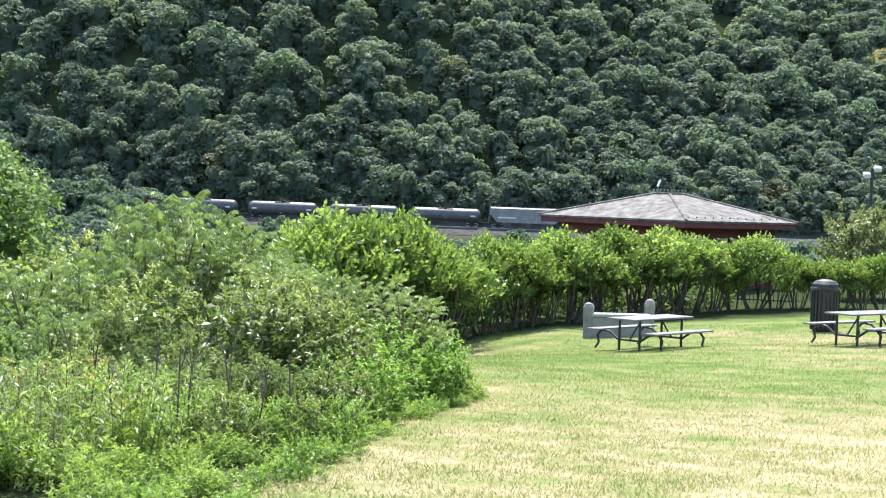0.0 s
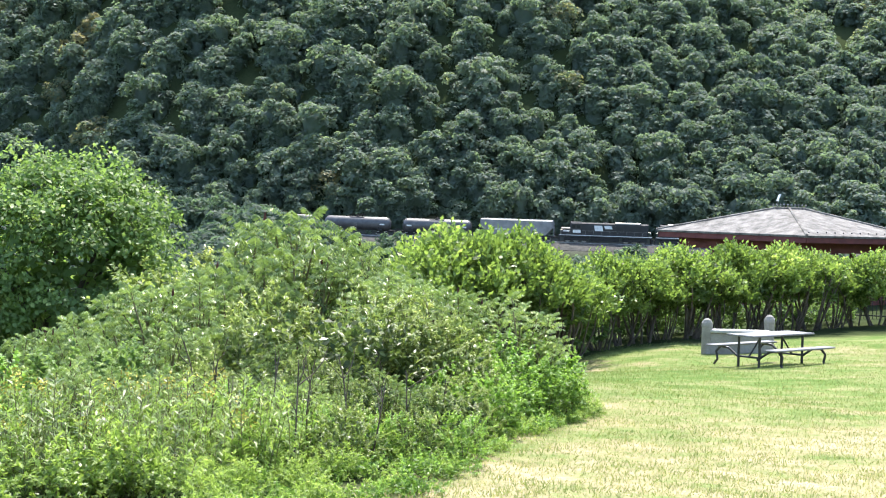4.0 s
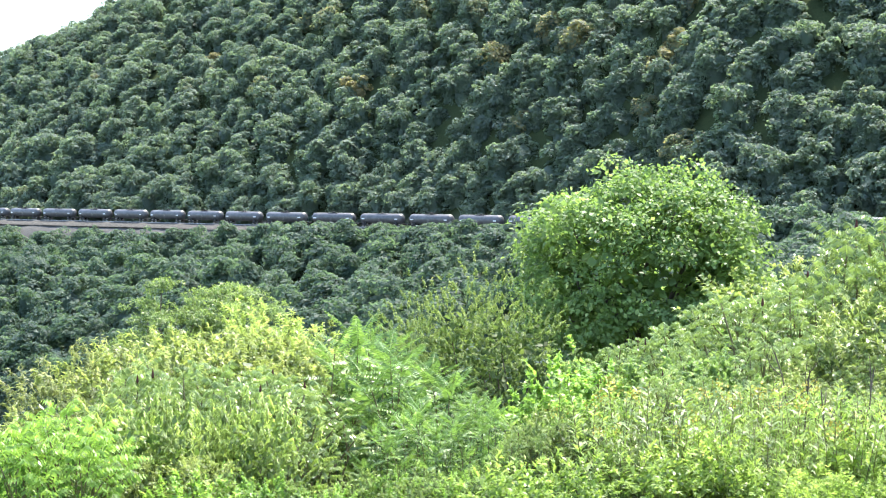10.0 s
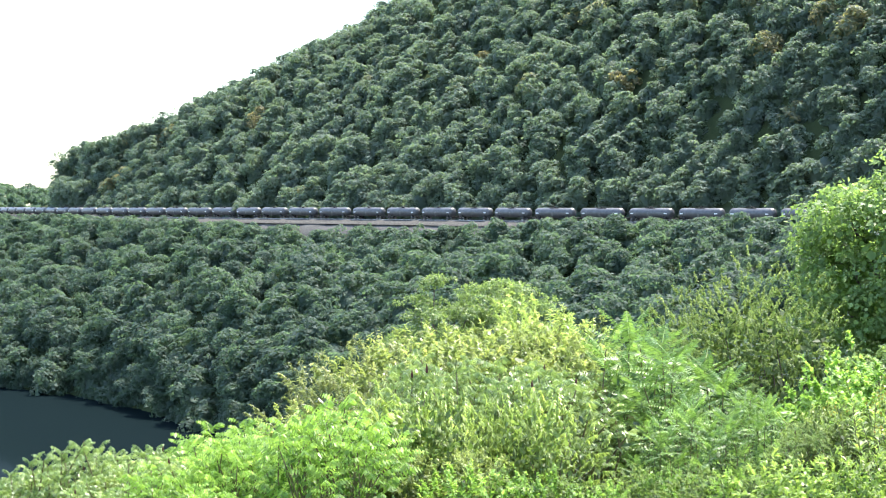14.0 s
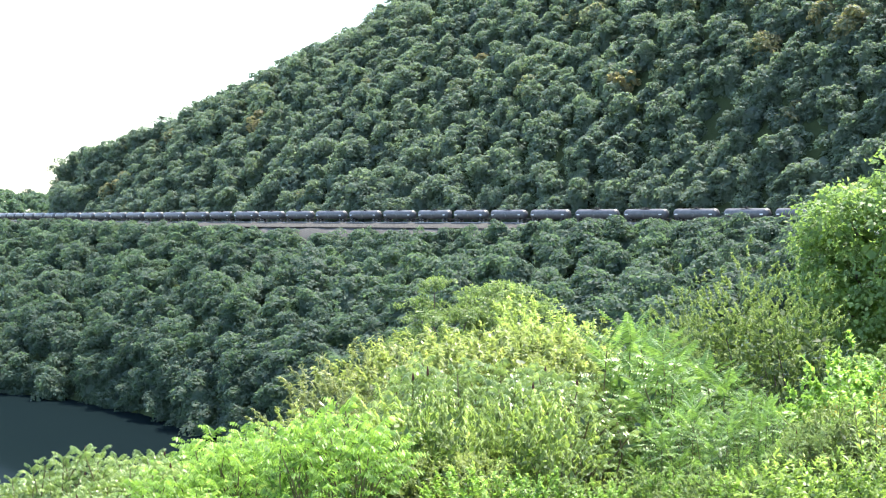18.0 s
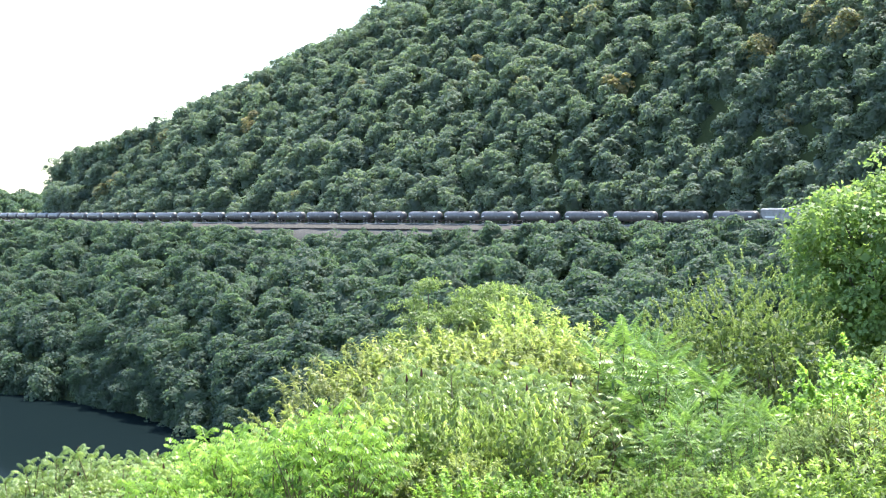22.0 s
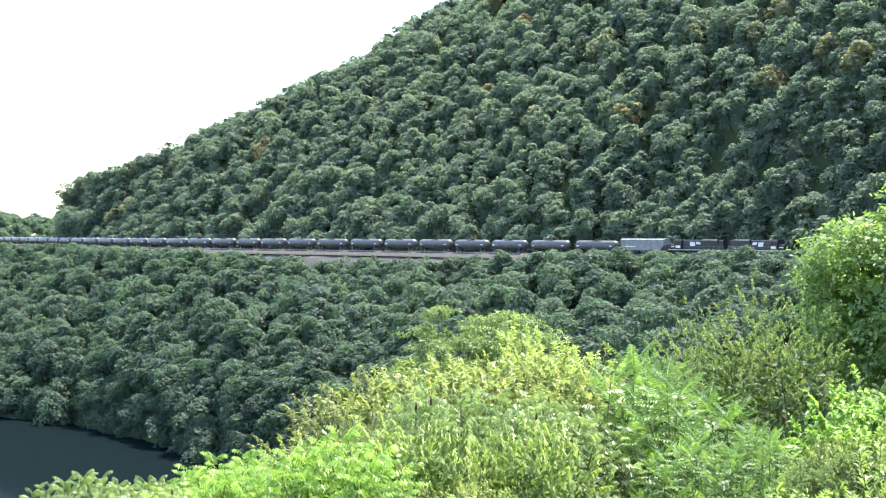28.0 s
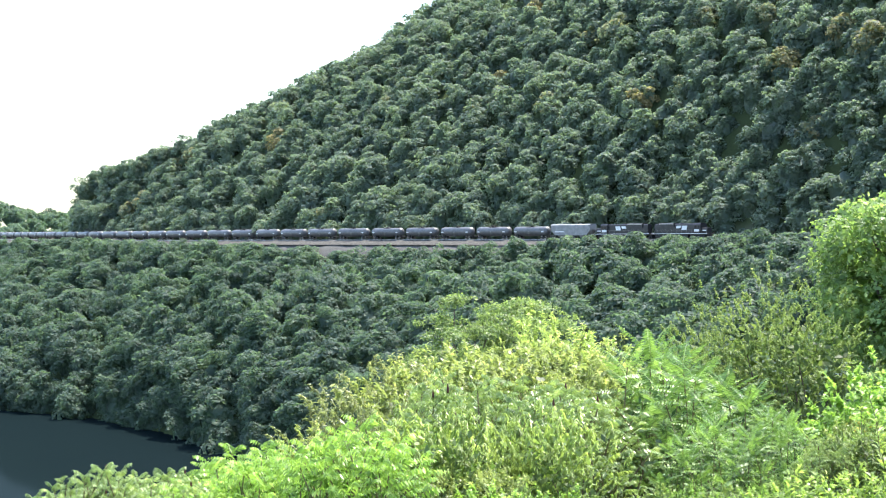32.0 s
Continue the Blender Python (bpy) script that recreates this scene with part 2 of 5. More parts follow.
# ---- mesh helpers ----
def mesh_from(name, verts, faces, material, tone=None, smooth=False, extra=None):
    """A mesh from arrays: verts (n, 3), faces (m, 3) or (m, 4)."""
    verts, faces = np.asarray(verts, np.float32), np.asarray(faces, np.int32)
    me = bpy.data.meshes.new(name)
    k = faces.shape[1]
    me.vertices.add(len(verts))
    me.vertices.foreach_set("co", verts.ravel())
    me.loops.add(faces.size)
    me.loops.foreach_set("vertex_index", faces.ravel())
    me.polygons.add(len(faces))
    me.polygons.foreach_set("loop_start", np.arange(0, faces.size, k, dtype=np.int32))
    if smooth:
        me.polygons.foreach_set("use_smooth", np.ones(len(faces), bool))
    for key, values in (("tone", tone), *(extra or {}).items()):
        if values is not None:
            me.attributes.new(key, "FLOAT", "POINT").data.foreach_set("value", np.broadcast_to(np.float32(values), (len(verts),)).astype(np.float32))
    me.update(calc_edges=True)
    me.materials.append(material)
    return me


def part(name, shape, material, parent, label="", m=None, smooth=False):
    """Links one bmesh, or one ready mesh, as a mesh object under a thing or a part."""
    if isinstance(shape, bmesh.types.BMesh):
        me = bpy.data.meshes.new(name)
        shape.to_mesh(me)
        shape.free()
        me.materials.append(material)
    else:
        me = shape
    if smooth:
        me.polygons.foreach_set("use_smooth", np.ones(len(me.polygons), bool))
    ob = new(name, me)
    ob.parent = parent
    if m is not None:
        ob.matrix_basis = m
    return tagged(ob, label) if label else ob


def thing(name, label, category, m=None, group="", kind=""):
    ob = new(name)
    ob.empty_display_size = 0.2
    if m is not None:
        ob.matrix_basis = m
    return tagged(ob, label, category, group, kind)


def box(bm, x0, y0, z0, x1, y1, z1, bevel=0.0, m=None):
    made = bmesh.ops.create_cube(bm, size=1)["verts"]
    for v in made:
        v.co = Vector(((x0 + x1) / 2 + v.co.x * (x1 - x0), (y0 + y1) / 2 + v.co.y * (y1 - y0), (z0 + z1) / 2 + v.co.z * (z1 - z0)))
        if m is not None:
            v.co = m @ v.co
    if bevel:
        edges = {e for v in made for e in v.link_edges}
        bmesh.ops.bevel(bm, geom=list(edges), offset=bevel, segments=1, affect="EDGES")
    return bm


def rod(bm, a, b, r, r2=None, sides=8):
    a, b = Vector(a), Vector(b)
    m = Matrix.Translation((a + b) / 2) @ (b - a).to_track_quat("Z", "Y").to_matrix().to_4x4()
    bmesh.ops.create_cone(bm, cap_ends=True, segments=sides, radius1=r, radius2=r if r2 is None else r2, depth=(b - a).length, matrix=m)
    return bm


def lathe(bm, profile, sides=20, m=None):
    """Turns (radius, height) pairs round z."""
    rings = []
    for r, z in profile:
        ring = []
        for k in range(sides):
            a = 2 * math.pi * k / sides
            co = Vector((r * math.cos(a), r * math.sin(a), z))
            ring.append(bm.verts.new(m @ co if m is not None else co))
        rings.append(ring)
    for lo, hi in zip(rings, rings[1:]):
        for k in range(sides):
            bm.faces.new((lo[k], lo[(k + 1) % sides], hi[(k + 1) % sides], hi[k]))
    bm.faces.new(rings[0][::-1])
    bm.faces.new(rings[-1])
    return bm


def prism(bm, outline, lo, hi, axis="x"):
    """Pushes an outline of (u, v) from lo to hi along an axis."""
    def place(u, v, w):
        return {"x": (w, u, v), "y": (u, w, v), "z": (u, v, w)}[axis]
    a = [bm.verts.new(place(u, v, lo)) for u, v in outline]
    b = [bm.verts.new(place(u, v, hi)) for u, v in outline]
    bm.faces.new(a[::-1])
    bm.faces.new(b)
    for k in range(len(a)):
        j = (k + 1) % len(a)
        bm.faces.new((a[k], a[j], b[j], b[k]))
    bmesh.ops.recalc_face_normals(bm, faces=bm.faces[:])
    return bm


# ---- plan ----
# the railway as seen from the lookout: turn in degrees, distance, height of the rails
TRACK_AZ = np.array([-57.0, -54, -52, -49.5, -46, -41, -36, -32, -25, -15, -7, 0, 10, 25, 40])
TRACK_R = np.array([1500.0, 1150, 930, 775, 665, 577, 522, 482, 438, 372, 350, 345, 350, 378, 430])
TRACK_Z = np.array([0.3, 0.0, -0.6, -1.4, -2.0, -2.5, -3.0, -3.4, -3.9, -4.4, -4.6, -4.7, -4.8, -4.9, -5.0])
LAKE_Z = -62.4
fine_az = np.arange(-57, 40.01, 0.1)


def eased(values, width=31):
    raw = np.interp(fine_az, TRACK_AZ, values)
    pad = np.pad(raw, width // 2, mode="reflect", reflect_type="odd")
    return np.convolve(pad, np.ones(width) / width, "valid")


line_r, line_z = eased(TRACK_R), eased(TRACK_Z)


def track_r(az):
    return np.interp(az, fine_az, line_r)


def track_slant(az):
    """How much wider the railway's bed is along the line of sight than across it."""
    return np.interp(az, fine_az, np.hypot(1.0, np.gradient(line_r, np.radians(fine_az)) / line_r))


def track_z(az):
    return np.interp(az, fine_az, line_z)


line_xyz = np.stack([line_r * np.sin(np.radians(fine_az)), line_r * np.cos(np.radians(fine_az)), line_z], 1)[::-1]
line_s = np.concatenate([[0], np.cumsum(np.linalg.norm(np.diff(line_xyz, axis=0), axis=1))])   # grows to the left


def on_track(s):
    return np.array([np.interp(s, line_s, line_xyz[:, k]) for k in range(3)])


def track_s(az):
    return float(np.interp(az, fine_az, line_s[::-1]))


def step(a, b, x):
    t = np.clip((x - a) / (b - a), 0, 1)
    return t * t * (3 - 2 * t)


def waves(x, y, scale, seed=0.0):
    """Cheap smooth unevenness between -1 and 1."""
    u, v = x / scale + seed, y / scale - seed * 1.7
    return (np.sin(u * 1.3 + 1.7 * np.sin(v * 0.9 + seed)) + np.sin(v * 1.7 + 1.3 * np.sin(u * 1.1)) + 0.6 * np.sin(2.3 * (u + v) + seed)) / 2.6


def lawn_edge(y):
    """Where the mown grass ends and the wild bank begins, at each distance ahead."""
    return np.interp(y, [-40, 0, 5, 12, 16, 21, 27, 39, 48, 70], [-9, -4.6, -3.1, -1.15, -0.7, 0.35, -0.6, 0.1, 3.4, 3.0])


CREST_AZ = np.array([-60.0, -52, -49.75, -49.55, -49.35, -49.05, -48.55, -47.2, -45.8, -44.1, -43.1, -41.6, -39.9, -38.6, -37.5, -36, -33, -28, -20, 0, 40])
CREST_EL = np.array([0.1, 0.1, 0.2, 0.88, 1.37, 1.87, 2.21, 2.67, 3.28, 3.98, 4.4, 5.15, 6.0, 6.55, 7.4, 8.3, 9.4, 10.4, 11.2, 12, 12])


SHORE_AZ = np.array([-60.0, -50.7, -48.2, -45.2, -42, -36, -30, -20, 40])
SHORE_R = np.array([690.0, 581, 547, 482, 418, 350, 320, 260, 220])
# how far below the horizon the tree tops beside the railway lie
SEEN_AZ = np.array([-57.0, -50, -46, -43.6, -42.4, -38, -34, -32, -28, -25, -18, -16, -14, -12.5, -11, -9.5, -8.5, 0, 40])
SEEN_EL = np.array([0.0, 0.1, 0.28, 0.42, 0.62, 0.72, 0.7, 0.56, 0.46, 0.4, 0.38, 0.12, 0.05, 0.0, 0.1, 0.4, 0.8, 1.5, 1.5])


def crest(tr, tz, up, az):
    """Height of the hill's crest under its trees, and its distance behind the railway. The hillside is steepest where the line is nearest."""
    steep = np.interp(az, [-45, -34, -22, -4, 8], [0.52, 0.56, 0.92, 0.86, 0.55])
    slope = np.tan(np.radians(np.maximum(up - 0.45, 0.05)))
    rise = slope * (tr + 7 + (1.6 - tz) / steep) / (1 - slope / steep)
    return 1.6 + rise, np.maximum((1.6 + rise - tz) / steep, 18.0)


def height(x, y):
    """Height of the ground."""
    r = np.hypot(x, y)
    az = np.degrees(np.arctan2(x, y))
    # knoll with the lawn, and its bank
    knoll = -0.05 * np.clip(y, -30, 37) + 0.06 * np.clip(x - 4, 0, 8) * step(15, 32, y)
    off = np.maximum(lawn_edge(np.clip(y, -40, 70)) - x, 0)
    knoll = knoll - 0.05 * np.minimum(off, 4) - 0.2 * np.clip(off - 3, 0, 14) - 0.5 * np.clip(off - 20, 0, 200) + 0.12 * step(0, 1.5, off)
    knoll = knoll - 0.11 * np.clip(3.2 - x, 0, 4) * step(27, 38, y)
    knoll = knoll - 0.22 * np.clip(y - 62, 0, 200) - 0.3 * np.clip(-y - 40, 0, 100) * 0 + 0.05 * waves(x, y, 3.0)
    # valley and the wooded bench below the railway
    azc = np.clip(az, -57, 40)
    floor = np.interp(azc, [-57, -40, -30, -20, -10, 0, 40], [-68, -68, -58, -36, -16, -9, -8])
    shore = np.interp(azc, SHORE_AZ, SHORE_R)
    tr, tz = track_r(azc), track_z(azc)
    cover = np.interp(azc, [-57, -14, -6, 40], [11.0, 11.0, 3.0, 3.0])
    seen = np.interp(azc, SEEN_AZ, SEEN_EL)
    slant = track_slant(azc)
    bench_r = tr - 24 - 10 * slant
    bench_z = 1.6 - bench_r * np.tan(np.radians(seen)) - cover
    toe = np.where(azc < -30, LAKE_Z - 0.3, floor)
    shore_slope = toe + (bench_z - toe) * np.clip((r - shore) / np.maximum(bench_r - shore, 1), 0, 1) ** 0.62
    valley = np.where(r < shore, floor + (toe - floor) * np.clip((r - shore + 30) / 30, 0, 1), shore_slope)
    fill = bench_z + (tz - 1.6 - bench_z) * step(0, 1, (r - bench_r) / 24.0)
    valley = np.where(r > bench_r, fill, valley)
    # hill behind the railway
    up = np.interp(azc, CREST_AZ, CREST_EL)
    rise = np.clip(r - tr - 7 * slant, 0, None)
    crest_z, reach = crest(tr, tz, up, azc)
    hill = tz + (crest_z - tz) * (1 - np.clip(1 - rise / reach, 0, 1) ** 1.25) - 0.25 * np.clip(rise - reach * 1.15, 0, 400)
    hill = np.maximum(hill, np.interp(azc, [-57, -51.0, -49.0, 40], [-6, -6, -8, -30])) + 2.5 * waves(x, y, 28.0) * np.clip(rise / 40, 0, 1)
    far = np.where(r > tr + 7 * slant, hill, np.where(r > tr - 10 * slant, tz - 0.75, valley))
    near = 1 - step(70, 130, r)
    near = np.maximum(near, step(60, 80, np.abs(az)) * (1 - step(300, 600, r)))
    z = knoll * near + far * (1 - near)
    return z


def drop(x, y):
    return float(height(np.array([x]), np.array([y]))[0])


def polar(az, r):
    a = radians(az)
    return r * math.sin(a), r * math.cos(a)


def dryness(x, y):
    """How far the grass has turned to straw, 0 to 1."""
    open_side = np.clip((x - lawn_edge(np.clip(y, -40, 70))) / 5.0, 0, 1)
    return np.clip(0.2 + 0.5 * (1 - step(15, 27, y)) * (0.45 + 0.55 * open_side) + 0.22 * step(3, 9, x) * step(27, 36, y) * (1 - step(38, 42, y)) + 0.2 * waves(x, y, 0.8, 1.0) + 0.12 * waves(x, y, 0.35, 4.0) + 0.16 * waves(x, y, 3.2, 2.0), 0, 1)


# ---- ground, water and railway bed ----
def build_ground():
    az = np.radians(np.concatenate([np.arange(-180, -60, 6.0), np.arange(-60, 24, 0.5), np.arange(24, 180, 6.0)]))
    r = np.concatenate([np.linspace(0.6, 60, 90), np.geomspace(61, 340, 40), np.linspace(344, 700, 90), np.geomspace(706, 4500, 30)])
    A, R = np.meshgrid(az, r)
    X, Y = (R * np.sin(A)).ravel(), (R * np.cos(A)).ravel()
    Z = height(X, Y)
    n, k = len(az), len(r)
    i, j = np.meshgrid(np.arange(k - 1), np.arange(n), indexing="ij")
    jj = (j + 1) % n
    quads = np.stack([i * n + j, (i + 1) * n + j, (i + 1) * n + jj, i * n + jj], -1).reshape(-1, 4)[:, ::-1]
    top = len(X)
    verts = np.concatenate([np.stack([X, Y, Z], 1), [[0, 0, drop(0, 0.5)]]])
    j = np.arange(n)
    cap = np.stack([np.full(n, top), np.full(n, top), j, (j + 1) % n], 1)
    off = lawn_edge(np.clip(Y, -40, 70)) - X
    lawn = np.append((1 - step(-0.3, 0.5, off + 0.35 * waves(X, Y, 0.8))) * (1 - step(60, 66, Y)) * (1 - step(70, 90, R.ravel())), 1.0)
    lawn[:-1] *= 1 - step(-0.4, 0.6, Y - np.interp(X, [-3.1, 1.2, 13.3, 20], [35.4, 41.8, 46.4, 48]) + 0.3 * waves(X, Y, 0.7))
    turn = np.clip(np.degrees(np.arctan2(verts[:, 0], verts[:, 1])), -57, 40)
    from_line = (np.hypot(verts[:, 0], verts[:, 1]) - track_r(turn)) / track_slant(turn)
    gravel = step(-20, -15, from_line) * (1 - step(7, 9, from_line))
    tri = np.concatenate([quads[:, [0, 1, 2]], quads[:, [0, 2, 3]], cap[:, [0, 3, 2]]])
    me = mesh_from("ground", verts, tri, GROUND, smooth=True, extra={"lawn": lawn, "dry": dryness(verts[:, 0], verts[:, 1]), "gravel": gravel})
    tagged(new("ground", me), "sloping mown lawn with dry patches, wild bank and wooded valley", "ground", kind="structure")


def build_water():
    a = np.radians(np.linspace(-75, -22, 30))
    r = np.array([130.0, 220, 310, 410, 520, 700])
    A, R = np.meshgrid(a, r)
    verts = np.stack([(R * np.sin(A)).ravel(), (R * np.cos(A)).ravel(), np.full(A.size, LAKE_Z)], 1)
    n = len(a)
    faces = [(i * n + j, i * n + j + 1, (i + 1) * n + j + 1, (i + 1) * n + j) for i in range(len(r) - 1) for j in range(n - 1)]
    tagged(new("water", mesh_from("water", verts, np.array(faces), LAKE)), "dark still reservoir water below the wooded shore", "water", kind="structure")


def ribbon(name, profile, material, s0, s1, gap=6.0):
    """A strip that follows the railway: profile of (sideways, height), sideways grows away from the lookout."""
    ss = np.arange(s0, s1, gap)
    pts = np.array([on_track(s) for s in ss])
    tan = np.gradient(pts, axis=0)
    tan[:, 2] = 0
    tan /= np.linalg.norm(tan, axis=1)[:, None]
    side = np.stack([tan[:, 1], -tan[:, 0], np.zeros(len(ss))], 1)      # to the right of leftward travel: away from the lookout
    verts = np.concatenate([pts + side * u + np.array([0, 0, v]) for u, v in profile])
    n, k = len(ss), len(profile)
    faces = [(a * n + j, a * n + j + 1, (a + 1) * n + j + 1, (a + 1) * n + j) for a in range(k - 1) for j in range(n - 1)]
    return mesh_from(name, verts, np.array(faces)[:, ::-1], material)


def build_railway():
    s0, s1 = track_s(22.0), track_s(-55.0)
    bed = thing("railway_bed", "pale crushed-stone railway bed with steel rails along the hillside", "railway", kind="structure")
    part("ballast", ribbon("ballast", ((-12, -1.6), (-10.0, -0.68), (-3.5, -0.64), (-2.4, -0.2), (2.4, -0.2), (3.4, -0.6), (6.5, -0.6), (8, 0.0)), BALLAST, s0, s1), BALLAST, bed, "pale grey crushed stone")
    for u in (-0.72, 0.72):
        part("rail", ribbon("rail", ((u - 0.04, -0.18), (u - 0.035, 0.0), (u + 0.035, 0.0), (u + 0.04, -0.18)), STEEL, s0, s1), STEEL, bed, "worn steel rail")


build_ground()
build_water()
build_railway()


# ---- plants ----
def unit(v):
    return v / np.maximum(np.linalg.norm(v, axis=-1, keepdims=True), 1e-9)


def blades(base, along, facing, length, width, fold=0.12):
    """Pointed leaves: four corners each, from base along a direction."""
    across = unit(np.cross(along, facing))
    n = len(base)
    L, W = np.broadcast_to(length, (n,))[:, None], np.broadcast_to(width, (n,))[:, None]
    up = unit(np.cross(across, along))
    mid = base + along * L * 0.45
    v = np.stack([base, mid + across * W / 2 + up * L * fold, base + along * L, mid - across * W / 2 + up * L * fold], 1)
    return v.reshape(-1, 3), np.arange(n * 4).reshape(n, 4)


def joined(pieces):
    """Joins (verts, faces, tone) triples."""
    vs, fs, ts, k = [], [], [], 0
    for v, f, t in pieces:
        vs.append(v)
        fs.append(f + k)
        ts.append(np.broadcast_to(np.float32(t), (len(v),)))
        k += len(v)
    return np.concatenate(vs), np.concatenate(fs), np.concatenate(ts)


def ball(rng, n):
    return unit(rng.normal(size=(n, 3)))


def clumpy_crown(rng, size, clumps, leaves, leaf, floor=-0.35, clump=0.3, droop=0.25, width=0.6, hollow=0.75, lumps=0.18, tuft=False):
    """A crown of leafy clumps on an uneven ellipsoid of half-sizes size, its centre at the origin."""
    size = np.array(size, float)
    d = ball(rng, clumps * 3)
    d = d[d[:, 2] > floor][:clumps]
    rad = hollow + (1 - hollow) * rng.random(len(d)) ** 0.5
    bulge = 1 + lumps * np.sin(3.1 * d[:, 0] + 2.3 * rng.random()) * np.cos(2.7 * d[:, 1] + 5 * rng.random()) + lumps * 0.6 * rng.normal(size=len(d))
    c = d * (rad * bulge)[:, None] * size
    cr = clump * size.mean() * (0.65 + 0.7 * rng.random(len(d)))
    o = ball(rng, len(d) * leaves).reshape(len(d), leaves, 3)
    o[..., 2] = np.abs(o[..., 2]) * 0.8 - 0.2
    pos = (c[:, None] + o * cr[:, None, None] * (0.55 + 0.45 * rng.random((len(d), leaves, 1)))).reshape(-1, 3)
    out = unit(o + 0.5 * d[:, None]).reshape(-1, 3)
    along = unit(out * 0.5 + ball(rng, len(pos)) * 0.8 - np.array([0, 0, droop]))
    facing = unit(out + np.array([0, 0, 0.7]) + 0.6 * ball(rng, len(pos)))
    L = leaf * (0.65 + 0.7 * rng.random(len(pos)))
    if tuft:
        # leaves spring from the twig's end, spread outward and hang
        twig = unit(d + np.array([0, 0, 0.5]) + 0.4 * rng.normal(size=d.shape))
        u = rng.random((len(d), leaves, 1))
        pos = (c[:, None] + twig[:, None] * cr[:, None, None] * (u * 1.5 - 0.5)).reshape(-1, 3)
        ring = ball(rng, len(pos))
        along = unit(0.75 * ring + 0.6 * np.repeat(twig, leaves, 0) - np.array([0, 0, droop * 1.3]))
        facing = unit(np.array([0, 0, 1.0]) + 0.5 * np.repeat(twig, leaves, 0) + 0.4 * ball(rng, len(pos)))
        L = L * (1.3 - 0.5 * u.ravel())
    v, f = blades(pos, along, facing, L, L * width)
    tone = np.repeat(np.repeat(rng.random(len(d)) * 0.7 + 0.12, leaves), 4)
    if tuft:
        # pale new leaves and painted sunlight: tone rises to the top and twigs' ends
        lighter = 0.1 + 0.3 * rng.random(len(d)) + 0.3 * np.clip(d[:, 2] + 0.2, 0, 1)
        tone = np.repeat((lighter[:, None] + 0.22 * u[..., 0]).ravel(), 4)
        # inner leaves, their shade painted in as the darkest tone
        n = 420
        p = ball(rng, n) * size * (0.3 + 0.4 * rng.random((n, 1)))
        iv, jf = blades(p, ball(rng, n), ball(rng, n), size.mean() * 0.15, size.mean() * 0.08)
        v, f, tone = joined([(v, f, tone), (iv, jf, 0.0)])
    return v, f, tone


def tubes(paths, radii, sides=5):
    """Tapered stems along paths, each an array (k, 3)."""
    vs, fs, base = [], [], 0
    ring = np.linspace(0, 2 * math.pi, sides, endpoint=False)
    for p, (ra, rb) in zip(paths, radii):
        p = np.asarray(p, float)
        t = unit(np.gradient(p, axis=0))
        u = unit(np.cross(t, [0.31, 0.9, 0.2]))
        w = np.cross(t, u)
        r = np.linspace(ra, rb, len(p))[:, None, None]
        vs.append((p[:, None] + r * (np.cos(ring)[None, :, None] * u[:, None] + np.sin(ring)[None, :, None] * w[:, None])).reshape(-1, 3))
        for i in range(len(p) - 1):
            for j in range(sides):
                k = (j + 1) % sides
                fs.append((base + i * sides + j, base + i * sides + k, base + (i + 1) * sides + k, base + (i + 1) * sides + j))
        base += len(p) * sides
    return np.concatenate(vs), np.array(fs)


def arc(a, b, bend=0.1, k=5, rng=None):
    a, b = np.array(a, float), np.array(b, float)
    t = np.linspace(0, 1, k)[:, None]
    side = (rng.normal(size=3) * np.array([1, 1, 0.2]) if rng is not None else np.array([0.3, 0.1, 0])) * np.linalg.norm(b - a) * bend
    return a + (b - a) * t + side * (4 * t * (1 - t))


def fronds(rng, base, out, length, pairs=9, leaflet=0.11, width=0.03, arch=0.45, tone=0.5, hang=0.28):
    """Feathered leaves: each a curved midrib with pairs of pointed leaflets. base, out: (n, 3)."""
    n = len(base)
    out = unit(out)
    L = np.broadcast_to(length, (n,)) * (0.8 + 0.4 * rng.random(n))
    across = unit(np.cross(out, [0, 0, 1.0]) + 1e-4)
    t = (np.arange(pairs) + 0.7) / pairs
    rib = base[:, None] + out[:, None] * (L[:, None] * t)[..., None] - np.array([0, 0, 1.0]) * (arch * L[:, None] * t ** 2)[..., None]
    head = unit(out[:, None] - np.array([0, 0, 1.0]) * (2 * arch * t)[None, :, None])
    grow = np.sin(math.pi * (0.12 + 0.8 * t)) ** 0.7
    pieces = []
    for sign in (-1, 1):
        d = unit(across[:, None] * sign + head * 0.45 - np.array([0, 0, hang]) + 0.06 * rng.normal(size=rib.shape))
        face = unit(np.cross(head, across[:, None] * 1.0) * 1.0 + np.array([0, 0, 0.6]) + 0.08 * rng.normal(size=rib.shape))
        ll = (leaflet * grow[None] * (L / np.mean(L))[:, None] * (0.85 + 0.3 * rng.random((n, pairs)))).ravel()
        v, f = blades(rib.reshape(-1, 3), d.reshape(-1, 3), face.reshape(-1, 3), ll, width * ll / leaflet * 1.0, 0.05)
        pieces.append((v, f, np.repeat(np.repeat(tone + 0.6 * (rng.random(n) - 0.5), pairs), 4)))
    tip = base + out * L[:, None] - np.array([0, 0, 1.0]) * (arch * L)[:, None]
    w = 0.006
    rv = np.stack([base - across * w, base + across * w, rib[:, pairs // 2] + across * w, rib[:, pairs // 2] - across * w], 1).reshape(-1, 3)
    rv2 = np.stack([rib[:, pairs // 2] - across * w, rib[:, pairs // 2] + across * w, tip + across * w * 0.5, tip - across * w * 0.5], 1).reshape(-1, 3)
    q = np.arange(n * 4).reshape(n, 4)
    pieces += [(rv, q, 0.45), (rv2, q, 0.45)]
    return joined(pieces)


